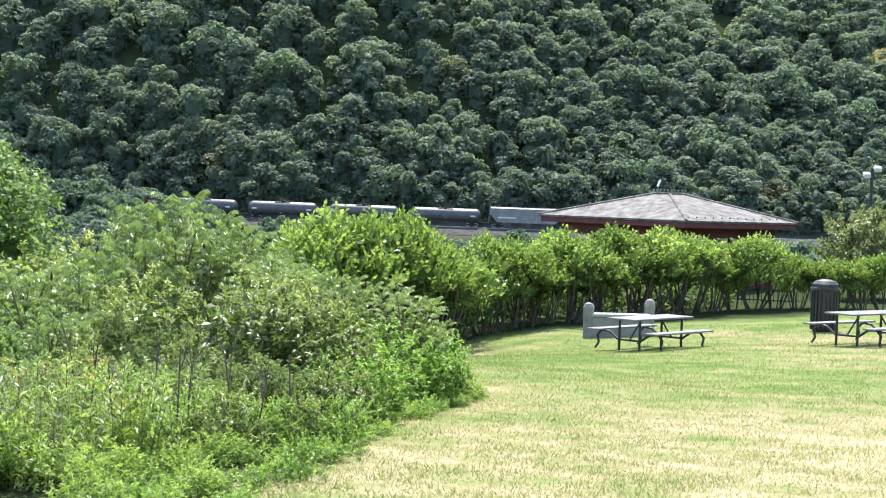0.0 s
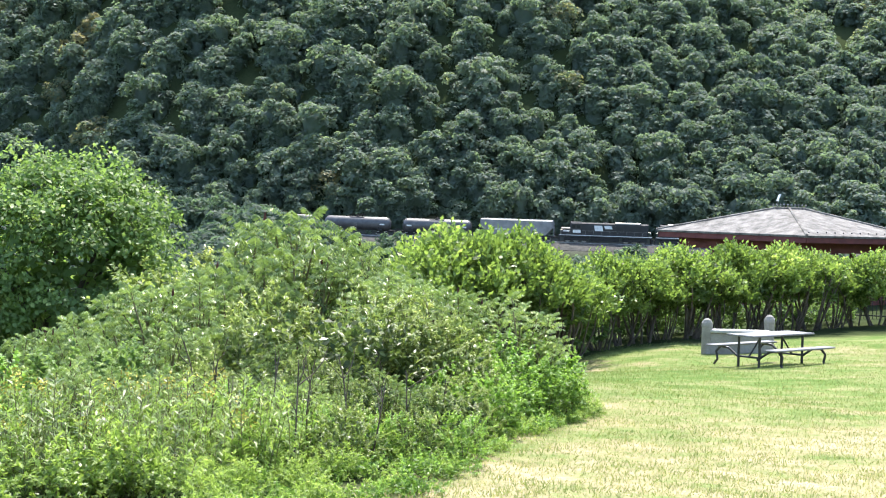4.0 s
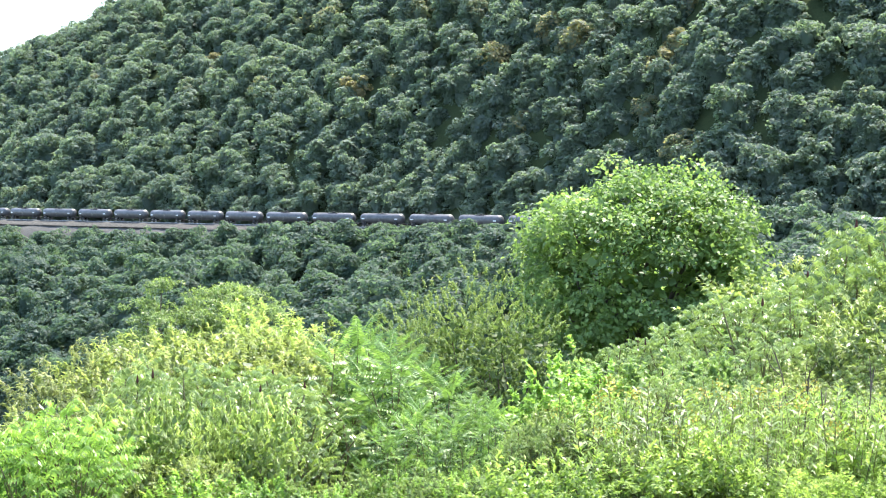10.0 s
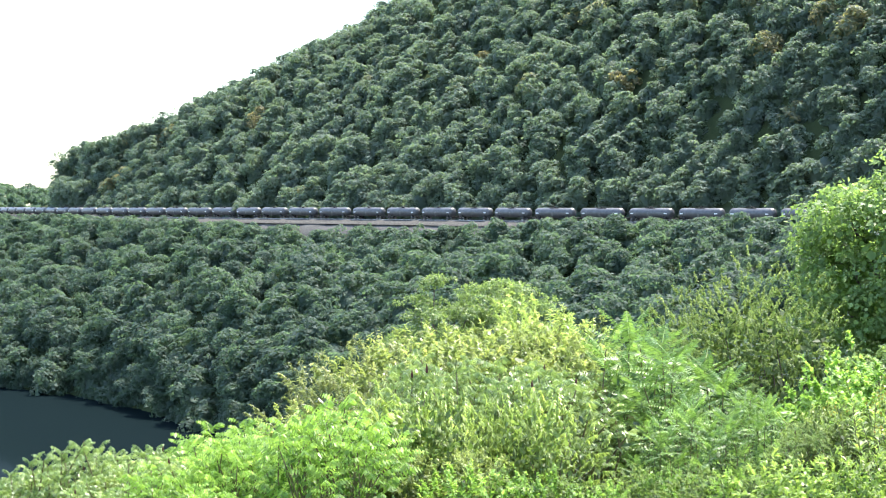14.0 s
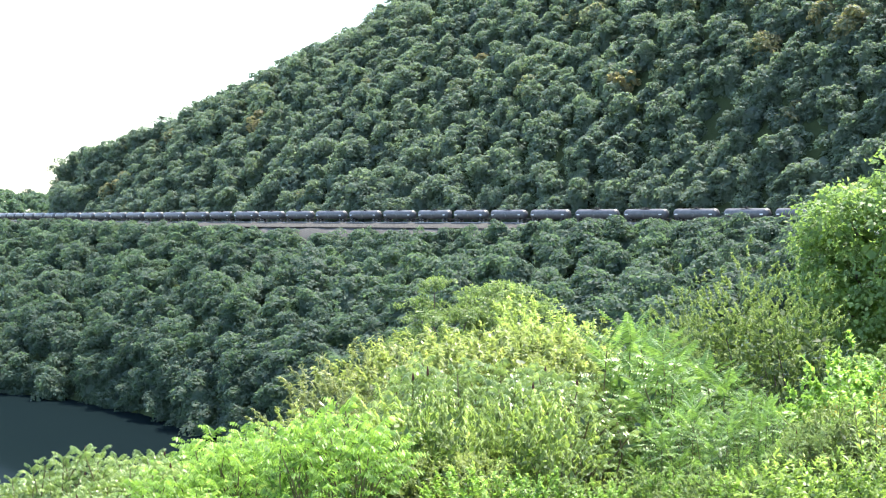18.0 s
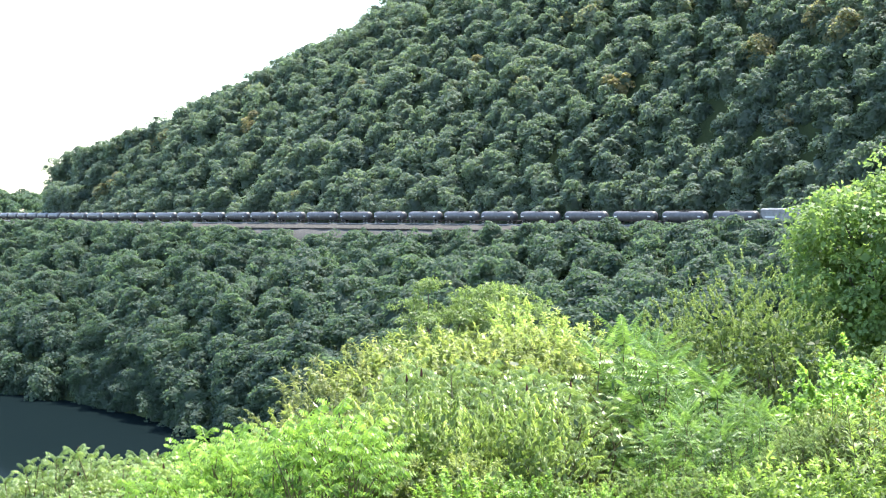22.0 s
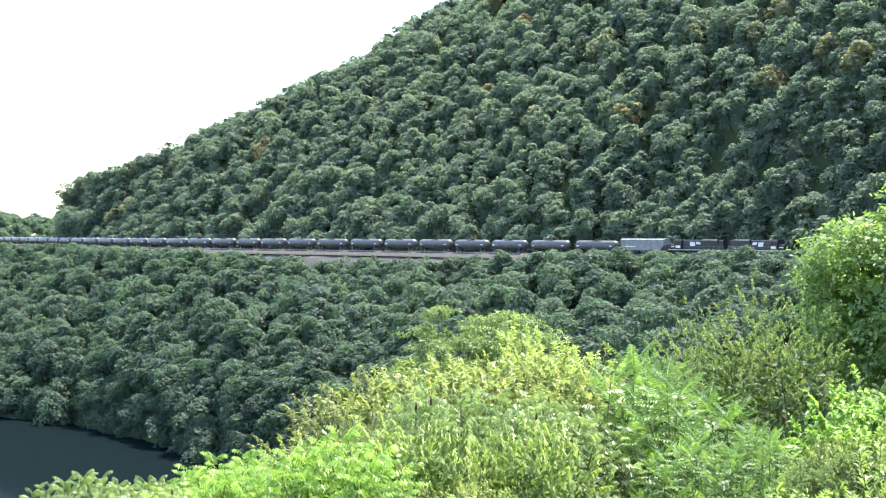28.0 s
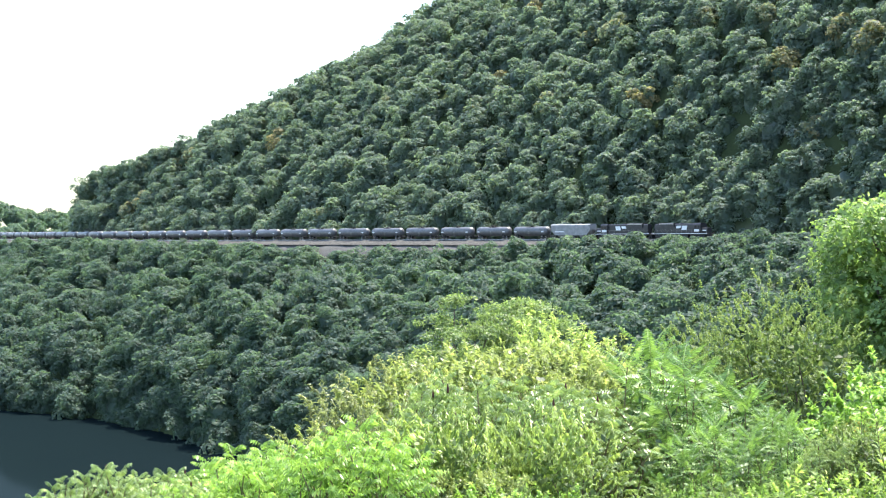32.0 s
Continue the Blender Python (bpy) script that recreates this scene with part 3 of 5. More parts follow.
def spread_on(rng, templates, places, material, name, label, category, kind="stuff", lean=0.1):
    """One mesh out of many plants: templates of (verts, faces, tone), places of (x, y, z, size, tone)."""
    pieces = []
    for x, y, z, s, tone in places:
        v, f, t = templates[rng.integers(len(templates))]
        a = rng.random() * 2 * math.pi
        m = np.array([[math.cos(a), -math.sin(a), 0], [math.sin(a), math.cos(a), 0], [0, 0, 1]])
        m = m @ (np.eye(3) + rng.normal(size=(3, 3)) * lean)
        pieces.append((v @ m.T * s + np.array([x, y, z]), f, np.clip(0.3 * t + tone, 0, 1)))
    v, f, t = joined(pieces)
    return tagged(new(name, mesh_from(name, v, f, material, t, True)), label, category, kind=kind)


TREE_TOP = 8.6      # height of a far tree's crown above its foot, before it is sized


def tree_template(rng, half=5.4, lobes=11, leaves=1500, leaf=0.72, flat=0.62):
    """A far tree, rooted at the origin: a broad crown of leaf sprays gathered in overlapping lobes, round an added
    solid heart and foot whose dark tone paints the inner shade.
    """
    bm = bmesh.new()
    bmesh.ops.create_icosphere(bm, subdivisions=1, radius=1)
    d = unit(np.array([p.co[:] for p in bm.verts]))
    f = np.array([[q.index for q in p.verts] for p in bm.faces])
    bm.free()
    dome = np.array([half * 0.66, half * 0.66, half * flat])
    centres, radii, tones = [], [], []
    for k in range(lobes):
        a = k * 2.4 + 0.7 * rng.random()
        up = 1 - 1.3 * (k + 0.4) / lobes + 0.12 * rng.normal()
        ring = math.sqrt(max(0.0, 1 - min(up, 1) ** 2))
        centres.append(np.array([ring * math.cos(a), ring * math.sin(a), up]) * dome * (0.8 + 0.35 * rng.random()))
        radii.append(half * (0.28 + 0.18 * rng.random()))
        tones.append(0.25 + 0.35 * rng.random())
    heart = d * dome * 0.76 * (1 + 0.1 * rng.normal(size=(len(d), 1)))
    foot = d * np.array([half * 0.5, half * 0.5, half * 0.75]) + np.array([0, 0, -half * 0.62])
    centres, radii = np.array(centres), np.array(radii)
    pick = rng.choice(lobes, size=leaves, p=radii ** 2 / (radii ** 2).sum())
    o = ball(rng, leaves)
    o[:, 2] = np.where(o[:, 2] < -0.45, -o[:, 2], o[:, 2])
    pos = centres[pick] + o * (radii[pick] * (0.7 + 0.38 * rng.random(leaves)))[:, None] * np.array([1, 1, 0.85])
    low = np.arange(leaves) % 6 == 0
    pos[low] = (o * np.array([half * 0.7, half * 0.7, half * 0.7]) * (0.8 + 0.25 * rng.random((leaves, 1))) + np.array([0, 0, -half * 0.55]))[low]
    face = unit(0.8 * o + 0.6 * ball(rng, leaves) + np.array([0, 0, 0.45]))
    al = unit(np.cross(face, ball(rng, leaves)))
    ac = np.cross(face, al)
    L = (leaf * (0.5 + 0.9 * rng.random(leaves)))[:, None]
    v = np.stack([pos - ac * L * 0.45 - al * L * 0.4, pos + ac * L * 0.45 - al * L * 0.4, pos + al * L * 0.6], 1).reshape(-1, 3)
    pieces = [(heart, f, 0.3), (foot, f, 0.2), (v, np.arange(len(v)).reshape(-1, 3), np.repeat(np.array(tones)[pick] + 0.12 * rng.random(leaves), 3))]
    v, f, t = joined(pieces)
    v[:, 2] += TREE_TOP - np.percentile(v[:, 2], 99.5)
    return v, f, t


def build_woods():
    rng = np.random.default_rng(5)
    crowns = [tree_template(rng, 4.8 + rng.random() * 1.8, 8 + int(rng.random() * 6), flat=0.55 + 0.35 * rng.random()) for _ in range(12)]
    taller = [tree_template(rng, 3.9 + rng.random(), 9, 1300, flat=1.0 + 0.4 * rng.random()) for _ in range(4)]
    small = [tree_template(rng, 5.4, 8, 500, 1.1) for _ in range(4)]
    # hill: rows up the slope behind the railway
    places = []
    az = -49.6
    while az < 17:
        tr, tz = float(track_r(az)), float(track_z(az))
        up = float(np.interp(az, CREST_AZ, CREST_EL))
        reach = float(crest(tr, tz, up, az)[1]) * 1.05
        d = 10.5 + rng.random() * 2.5 + 2.2 * max(0.0, -44 - az)
        while d < reach + 4:
            a = max(az + rng.normal() * 0.35, -49.1)
            rr = float(track_r(a)) + d
            x, y = polar(a, rr)
            z = drop(x, y)
            if math.degrees(math.atan2(z + 6 - 1.6, rr)) > 9.5:
                break
            tone = rng.random() * 0.34 + 0.16 + 0.1 * waves(x, z * 2, 40.0, 3.0) + (0.32 if rng.random() < 0.05 else 0)
            s = 0.72 + 0.4 * rng.random() + 0.3 * rng.random() ** 3
            # crowns near the crest keep under its line
            top = 1.6 + rr * math.tan(radians(float(np.interp(a, CREST_AZ, CREST_EL)) - 0.04 * rng.random()))
            places.append((x, y, min(z - 0.4 - 1.6 * rng.random(), top - TREE_TOP * s), s, tone))
            d += 5.2 + rng.random() * 3.6 if d > 24 else 4.5 + rng.random() * 2.0
        az += math.degrees((6.6 if az > -48.6 else 4.0) / (tr + 30))
    # an even row of crowns closes the crest
    for az, deep, up in ((-49.3, 26, 0.5), (-49.27, 22, 0.7), (-49.1, 24, 0.8), (-49.0, 21, 0.9), (-48.9, 24, 1.1), (-48.7, 22, 1.0), (-48.5, 21, 1.1), (-49.1, 30, 1.2)):
        rr = float(track_r(az)) + deep
        x, y = polar(az, rr)
        s = 0.95 + 0.2 * rng.random()
        places.append((x, y, 1.6 + rr * math.tan(radians(up)) - TREE_TOP * s, s, 0.3 * rng.random() + 0.15))
    az = -49.0
    lower = False
    while az < -35:
        tr, tz = float(track_r(az)), float(track_z(az))
        up = float(np.interp(az, CREST_AZ, CREST_EL))
        rr = tr + 7 + float(crest(tr, tz, up, az)[1]) * (0.9 + 0.15 * rng.random())
        x, y = polar(az, rr)
        s = 0.85 + 0.35 * rng.random()
        top = 1.6 + rr * math.tan(radians(up + 0.07 + 0.05 * rng.normal() - (0.3 if lower else 0)))
        places.append((x, y, top - TREE_TOP * s, s, rng.random() * 0.4 + 0.15))
        az += math.degrees((2.0 + 0.9 * rng.random()) / rr)
        lower = not lower
    # low growth that closes the gaps between the crowns
    under = [tree_template(rng, 4.8, 6, 330, 1.2) for _ in range(4)]
    fill = []
    for _ in range(1200):
        a = -49.2 + 66 * rng.random()
        tr, tz = float(track_r(a)), float(track_z(a))
        x, y = polar(a, tr + 9 + 2.4 * max(0.0, -44 - a) + 130 * rng.random())
        z = drop(x, y)
        if z > tz + 1 and math.degrees(math.atan2(z - 1.6, math.hypot(x, y))) < 9:
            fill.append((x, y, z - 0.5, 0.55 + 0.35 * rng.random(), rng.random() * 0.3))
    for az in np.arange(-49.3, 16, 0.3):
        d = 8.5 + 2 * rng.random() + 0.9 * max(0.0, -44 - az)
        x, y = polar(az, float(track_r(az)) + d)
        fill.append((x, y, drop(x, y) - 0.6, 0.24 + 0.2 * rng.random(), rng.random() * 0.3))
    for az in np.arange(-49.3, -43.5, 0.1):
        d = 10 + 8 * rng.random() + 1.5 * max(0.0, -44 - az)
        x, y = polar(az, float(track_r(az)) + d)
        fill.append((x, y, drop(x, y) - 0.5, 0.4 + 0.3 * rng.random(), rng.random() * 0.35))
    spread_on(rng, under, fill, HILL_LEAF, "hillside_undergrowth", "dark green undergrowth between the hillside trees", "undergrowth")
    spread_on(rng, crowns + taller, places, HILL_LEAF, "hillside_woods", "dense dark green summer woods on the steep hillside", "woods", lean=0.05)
    # bench and shore between the lake and the railway
    places = []
    az = -53.0
    while az < -7:
        tr = float(track_r(az))
        shore = float(np.interp(az, SHORE_AZ, SHORE_R))
        r = shore - 2 + rng.random() * 3
        while r < tr - 12:
            a = az + rng.normal() * 0.3
            x, y = polar(a, r)
            z = drop(x, y)
            s = 0.85 + 0.5 * rng.random()
            cap = (1.6 - r * math.tan(radians(float(np.interp(az, SEEN_AZ, SEEN_EL)))) - z) / (TREE_TOP * 1.1)
            s = min(s, cap * ((0.8 + 0.25 * rng.random()) if r < tr - 70 else (0.92 + 0.13 * rng.random())))
            if s > 0.3:
                places.append((x, y, z - 0.8, s, rng.random() * 0.6 + 0.03))
            r += (6.5 + rng.random() * 3) * (1 + max(0, r - shore - 60) / 260) * max(s, 0.45) * (0.65 if r < shore + 30 else 1.0)
        az += math.degrees(8.0 / (shore + 60))
    for az in np.arange(-52, -8.6, 0.22):
        if -42.6 < az < -33.5 and rng.random() < 0.2:
            continue
        r = float(track_r(az)) - 10 * float(track_slant(az)) - 7 - 15 * rng.random()
        x, y = polar(az, r)
        z = drop(x, y)
        top = 1.6 - r * math.tan(radians(float(np.interp(az, SEEN_AZ, SEEN_EL)) + 0.05 * rng.normal()))
        if top - z > 2.4:
            places.append((x, y, z - 0.5, (top - z + 0.5) / (TREE_TOP * 1.1), rng.random() * 0.5 + 0.15))
    for az in np.arange(-52.5, -36, 0.3):
        x, y = polar(az, float(np.interp(az, SHORE_AZ, SHORE_R)) - 3 + 9 * rng.random())
        places.append((x, y, max(drop(x, y), LAKE_Z) - 2.2, 0.6 + 0.35 * rng.random(), rng.random() * 0.4 + 0.05))
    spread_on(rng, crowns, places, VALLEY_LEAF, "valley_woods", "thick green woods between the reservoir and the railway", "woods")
    # scrub on the flat between the park and the railway
    places = []
    for _ in range(190):
        a, r = -13 + 32 * rng.random(), 210 + 117 * rng.random()
        x, y = polar(a, r)
        places.append((x, y, drop(x, y) - 0.6, (0.28 + 0.25 * rng.random()) * (1.5 if a > 7 else 1), rng.random() * 0.5 + 0.2))
    spread_on(rng, small, places, VALLEY_LEAF, "valley_scrub", "low green scrub beside the railway bank", "scrub")
    # last ridge past the end of the hill
    places = []
    for _ in range(330):
        a, r = -60 + 11.5 * rng.random(), 1050 + 400 * rng.random()
        x, y = polar(a, r)
        up = float(np.interp(a, [-54, -52.5, -51.2, -49.9], [1.25, 1.2, 0.9, 0.75])) * min(1.0, (r - 1000) / 300) + 0.06 * rng.normal()
        s = 0.8 + 0.4 * rng.random()
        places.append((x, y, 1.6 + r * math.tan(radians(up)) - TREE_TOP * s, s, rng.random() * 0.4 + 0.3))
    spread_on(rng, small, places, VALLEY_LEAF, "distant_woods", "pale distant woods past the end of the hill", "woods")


build_woods()


def grown(name, label, stems, stem_mat, leaves, leaf_mat, category="shrub", group=""):
    """A plant at the origin: each stem, and the foliage, as parts. stems: a list of (path, radii), or one ready tube mesh."""
    root = thing(name, label, category, group=group)
    if isinstance(stems, list):
        for path, radii in stems:
            part("stem", mesh_from("stem", *tubes([path], [radii]), stem_mat, smooth=True), stem_mat, root)
    else:
        tagged(part("weed_stalk", mesh_from("weed_stalk", *stems, stem_mat, smooth=True), stem_mat, root), kind="stuff")
    tagged(part("foliage", mesh_from("foliage", leaves[0], leaves[1], leaf_mat, leaves[2]), leaf_mat, root), kind="stuff")
    return root


def stems_to(rng, tips, spread=0.25, r=(0.02, 0.006), bend=0.07):
    foot = [np.array([t[0] * 0.25, t[1] * 0.25, 0]) + rng.normal(size=3) * np.array([spread * 0.2, spread * 0.2, 0]) for t in tips]
    return [(arc(f - np.array([0, 0, 0.15]), t, bend, 5, rng), r) for f, t in zip(foot, tips)]


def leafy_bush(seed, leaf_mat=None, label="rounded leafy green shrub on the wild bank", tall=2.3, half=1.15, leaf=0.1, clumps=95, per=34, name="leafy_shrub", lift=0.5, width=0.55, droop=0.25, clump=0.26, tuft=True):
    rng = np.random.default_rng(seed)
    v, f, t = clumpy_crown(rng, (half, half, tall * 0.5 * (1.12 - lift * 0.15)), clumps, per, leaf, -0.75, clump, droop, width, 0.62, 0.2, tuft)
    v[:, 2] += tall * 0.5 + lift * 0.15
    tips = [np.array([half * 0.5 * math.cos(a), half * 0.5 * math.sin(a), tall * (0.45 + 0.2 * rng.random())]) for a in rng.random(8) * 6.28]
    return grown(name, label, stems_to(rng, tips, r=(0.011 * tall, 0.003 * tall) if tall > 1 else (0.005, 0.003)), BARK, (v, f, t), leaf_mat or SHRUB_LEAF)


def sumac(seed, leaf_mat=None, label="sumac with feathered leaves and dark seed heads", tips=24, tall=2.3, half=1.1, frond=0.4, per=9, pairs=9, leaflet=0.09, width=0.027, seeds=0.03, name="sumac_shrub", arch=0.5, low_tips=0.42, hang=0.9, lift=1.6):
    rng = np.random.default_rng(seed)
    heads, base, out = [], [], []
    for k in range(tips):
        a, q = k * 2.4 + 0.9 * rng.random(), math.sqrt((k + 0.5) / tips)
        heads.append(np.array([half * q * math.cos(a), half * q * math.sin(a), tall * (1 - low_tips * q * q - 0.14 * rng.random())]))
    for h in heads:
        for j in range(per):
            a = j * 2.4 + rng.random()
            low = (j / per) ** 1.1
            base.append(h - np.array([0, 0, low * 0.7 * frond]))
            out.append([math.cos(a), math.sin(a), lift - 1.3 * low + 0.2 * rng.random()])
    v, f, t = fronds(rng, np.array(base), np.array(out), frond, pairs, leaflet, width, arch, 0.62, hang)
    # low leaves that fill the body of the plant, its inner shade painted as darkest tone
    n = 330
    p = ball(rng, n) * np.array([half * 0.85, half * 0.85, tall * 0.36]) * (0.5 + 0.5 * rng.random((n, 1))) + np.array([0, 0, tall * 0.45])
    p[:, 2] = np.clip(p[:, 2], 0.1, tall * 0.85)
    v2, f2 = blades(p, unit(ball(rng, n) + np.array([0, 0, -0.2])), unit(ball(rng, n) + np.array([0, 0, 1.0])), 0.13 + 0.06 * rng.random(n), 0.055)
    leaves = joined([(v, f, t), (v2, f2, 0.0)])
    root = grown(name, label, stems_to(rng, heads, 0.4, (0.022, 0.01)), STALK, leaves, leaf_mat or SUMAC_LEAF)
    cone = None
    for h in heads:
        if rng.random() < seeds:
            if cone is None:
                head = part("seed_head", lathe(bmesh.new(), ((0.006, 0), (0.019, 0.02), (0.017, 0.055), (0.01, 0.09), (0.003, 0.115)), 6), SEED, root, "dark red seed head")
                cone = head.data
            else:
                head = part("seed_head", cone, SEED, root, "dark red seed head")
            head.location = h + np.array([0, 0, 0.06])
    return root


def ailanthus(seed):
    return sumac(seed, HEAVEN_LEAF, "young tree of heaven with long feathered leaves", 9, 3.1, 0.85, 0.78, 13, 14, 0.13, 0.036, 0.0, "tree_of_heaven", 0.2, 0.72, 0.55, 1.2)


def weed_clump(seed, label="tall green weeds with pale flower tips at the lawn's edge", tall=1.0, stalks=15, half=0.55, leaf=0.13, leaf_mat=None, bloom=0):
    rng = np.random.default_rng(seed)
    paths, pieces = [], []
    for _ in range(stalks):
        a, q = rng.random() * 6.28, math.sqrt(rng.random()) * half
        h = tall * (0.6 + 0.4 * rng.random())
        foot = np.array([q * math.cos(a), q * math.sin(a), -0.1])
        tip = foot * np.array([1.35, 1.35, 0]) + np.array([0.1 * rng.normal(), 0.1 * rng.normal(), h])
        p = arc(foot, tip, 0.05, 4, rng)
        paths.append(p)
        n = 54
        u = 0.15 + 0.85 * rng.random(n)
        pos = np.stack([np.interp(u, np.linspace(0, 1, 4), p[:, k]) for k in range(3)], 1)
        ang = rng.random(n) * 6.28
        al = unit(np.stack([np.cos(ang), np.sin(ang), 0.35 + 0.5 * rng.random(n)], 1))
        L = leaf * (1.25 - 0.65 * u) * (0.7 + 0.6 * rng.random(n))
        v, f = blades(pos, al, np.array([[0, 0, 1.0]]) + 0.5 * ball(rng, n), L, L * 0.22)
        pieces.append((v, f, np.repeat(0.05 + 0.45 * u + (0.25 if rng.random() < 0.18 else 0), 4)))
    root = grown("weed_clump", label, tubes(paths, [(0.005, 0.003)] * stalks, 3), STALK, joined(pieces), leaf_mat or WEED_LEAF, category="weeds")
    if bloom:
        tops = np.array([p[-1] for p in paths[:bloom] for _ in range(24)])
        k = len(tops)
        v, f = blades(tops + 0.05 * rng.normal(size=(k, 3)), ball(rng, k), ball(rng, k), 0.035, 0.025)
        tagged(part("bloom", mesh_from("bloom", v, f, GOLDENROD), GOLDENROD, root, "small yellow flower heads"), kind="stuff")
    return root


def dry_stalk(x, y, tall, seed):
    """A bare forked stalk left from last year."""
    rng = np.random.default_rng(seed)
    t = thing("dry_stalk", "bare dark forked stalk standing among the weeds", "stalk", pose(x, y, drop(x, y)), "dry stalks")
    top = np.array([0.12 * rng.normal(), 0.12 * rng.normal(), tall])
    main = arc((0, 0, -0.1), top, 0.05, 6, rng)
    part("stem", mesh_from("stem", *tubes([main], [(0.011, 0.005)]), BARK, smooth=True), BARK, t)
    for k in (3, 4, 4):
        tip = main[k] + np.array([0.16 * rng.normal(), 0.16 * rng.normal(), tall * (0.22 + 0.15 * rng.random())])
        part("twig", mesh_from("twig", *tubes([arc(main[k], tip, 0.1, 4, rng)], [(0.006, 0.003)], 4), BARK, smooth=True), BARK, t)


def yellow_shrub(seed):
    return leafy_bush(seed, YELLOW_LEAF, "yellowing shrub with fine drooping leaves", 2.5, 1.15, 0.08, 140, 42, "yellow_shrub", 0.5, 0.34, 0.5, 0.16)


def locust_tree(seed):
    """Flat leafy tiers on thin forking limbs, with sky between them."""
    rng = np.random.default_rng(seed)
    pieces, tips = [], []
    for k in range(15):
        a, q = k * 2.4, 1.55 * math.sqrt((k + 0.3) / 15)
        r = 0.5 + 0.35 * rng.random()
        v, f, t = clumpy_crown(rng, (r, r, 0.24), 14, 60, 0.085, -0.5, 0.34, 0.35, 0.45, 0.35, 0.2)
        c = np.array([q * math.cos(a), q * math.sin(a), 4.7 - 0.85 * q * q + 0.25 * rng.normal()])
        pieces.append((v + c, f, 0.25 + 0.6 * t))
        tips.append(c - np.array([0, 0, 0.1]))
    return grown("locust_tree", "small pale green locust tree with flat leafy tiers", stems_to(rng, tips, 0.15, (0.05, 0.015)), BARK, joined(pieces), LOCUST_LEAF, "tree")


def willowy_bush(seed):
    return leafy_bush(seed, SHRUB_LEAF, "grey-green shrub with narrow drooping leaves", 2.4, 1.1, 0.105, 120, 36, "narrow_leaved_shrub", 0.5, 0.27, 0.5, 0.16)


def bright_bush(seed):
    return leafy_bush(seed, BRIGHT_LEAF, "bright green shrub with broad leaves", 2.2, 1.0, 0.11, 90, 26, "broad_leaved_shrub", 0.5, 0.75)


def hedge_bush(seed, tall=2.5, half=1.0):
    """Rounded lumps of upright leafy shoots on bare leaning stems."""
    rng = np.random.default_rng(seed)
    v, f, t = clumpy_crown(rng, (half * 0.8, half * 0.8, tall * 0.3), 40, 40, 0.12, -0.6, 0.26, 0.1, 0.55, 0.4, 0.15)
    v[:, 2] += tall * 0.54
    # darker inner crown, paler lump tops and shoot tips: light painted into the tones
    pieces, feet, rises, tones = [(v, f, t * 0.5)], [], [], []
    for k in range(13):
        a, q = k * 2.4 + 0.5 * rng.random(), half * 0.92 * math.sqrt((k + 0.4) / 13)
        r = half * (0.26 + 0.12 * rng.random())
        c = np.array([q * math.cos(a), q * math.sin(a), tall * (0.8 - 0.42 * (q / half) ** 2 + 0.06 * rng.normal())])
        tone = 0.35 + 0.25 * rng.random()
        n = 34
        o = ball(rng, n)
        o[:, 2] = np.abs(o[:, 2]) * 1.1 - 0.35
        feet.append(c + o * r * np.array([0.75, 0.75, 0.9]))
        rises.append(unit(o * 0.7 + np.array([0, 0, 0.8])) * (0.2 + 0.16 * rng.random((n, 1))))
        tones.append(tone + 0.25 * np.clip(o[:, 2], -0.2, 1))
    feet, rises, tones = np.concatenate(feet), np.concatenate(rises), np.concatenate(tones)
    k = 8
    u = np.linspace(0, 1, k)
    pos = (feet[:, None] + rises[:, None] * u[None, :, None]).reshape(-1, 3)
    al = unit(0.8 * ball(rng, len(pos)) + np.repeat(unit(rises), k, 0) * 0.9)
    v2, f2 = blades(pos, al, ball(rng, len(pos)), np.tile(0.125 - 0.035 * u, len(feet)) * (0.8 + 0.4 * rng.random(len(pos))), 0.062)
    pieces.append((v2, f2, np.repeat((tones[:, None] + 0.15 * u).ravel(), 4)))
    tips = [np.array([half * 0.75 * math.cos(b), half * 0.75 * math.sin(b), tall * 0.7]) for b in rng.random(9) * 6.28]
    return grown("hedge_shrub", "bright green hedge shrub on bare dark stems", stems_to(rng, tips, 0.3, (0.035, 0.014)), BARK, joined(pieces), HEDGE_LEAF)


def placed(makers, spots, group):
    """Builds each maker once at its first spot and copies it to the others. spots: (az, distance, elevation of the top)."""
    rng = random.Random(len(spots) * 7 + len(group))
    made = {}
    for i, (az, d, el) in enumerate(spots):
        k = i % len(makers)
        if k not in made:
            ob = makers[k][0](*makers[k][1:])
            leaves = next(c for c in ob.children if c.name.startswith("foliage")).data
            co = np.empty(len(leaves.vertices) * 3, np.float32)
            leaves.vertices.foreach_get("co", co)
            made[k] = [ob, float(np.percentile(co[2::3], 99.3)), False]
            tagged(ob, group=group)
        ob, tall, used = made[k]
        x, y = polar(az, d)
        z = drop(x, y)
        s = max(0.3, (1.6 + d * math.tan(radians(el)) - z) / tall)
        wide = s * (0.88 + 0.3 * rng.random()) if s < 1.6 else s * 0.85
        m = Matrix.Translation((x, y, z - 0.03)) @ Matrix.Rotation(rng.random() * 6.28, 4, "Z") @ Matrix.Diagonal((wide, wide, s, 1))
        if used:
            keep = ob.matrix_basis.copy()
            ob.matrix_basis = Matrix.Identity(4)
            copy_thing(ob, m)
            ob.matrix_basis = keep
        else:
            ob.matrix_basis = m
            made[k][2] = True


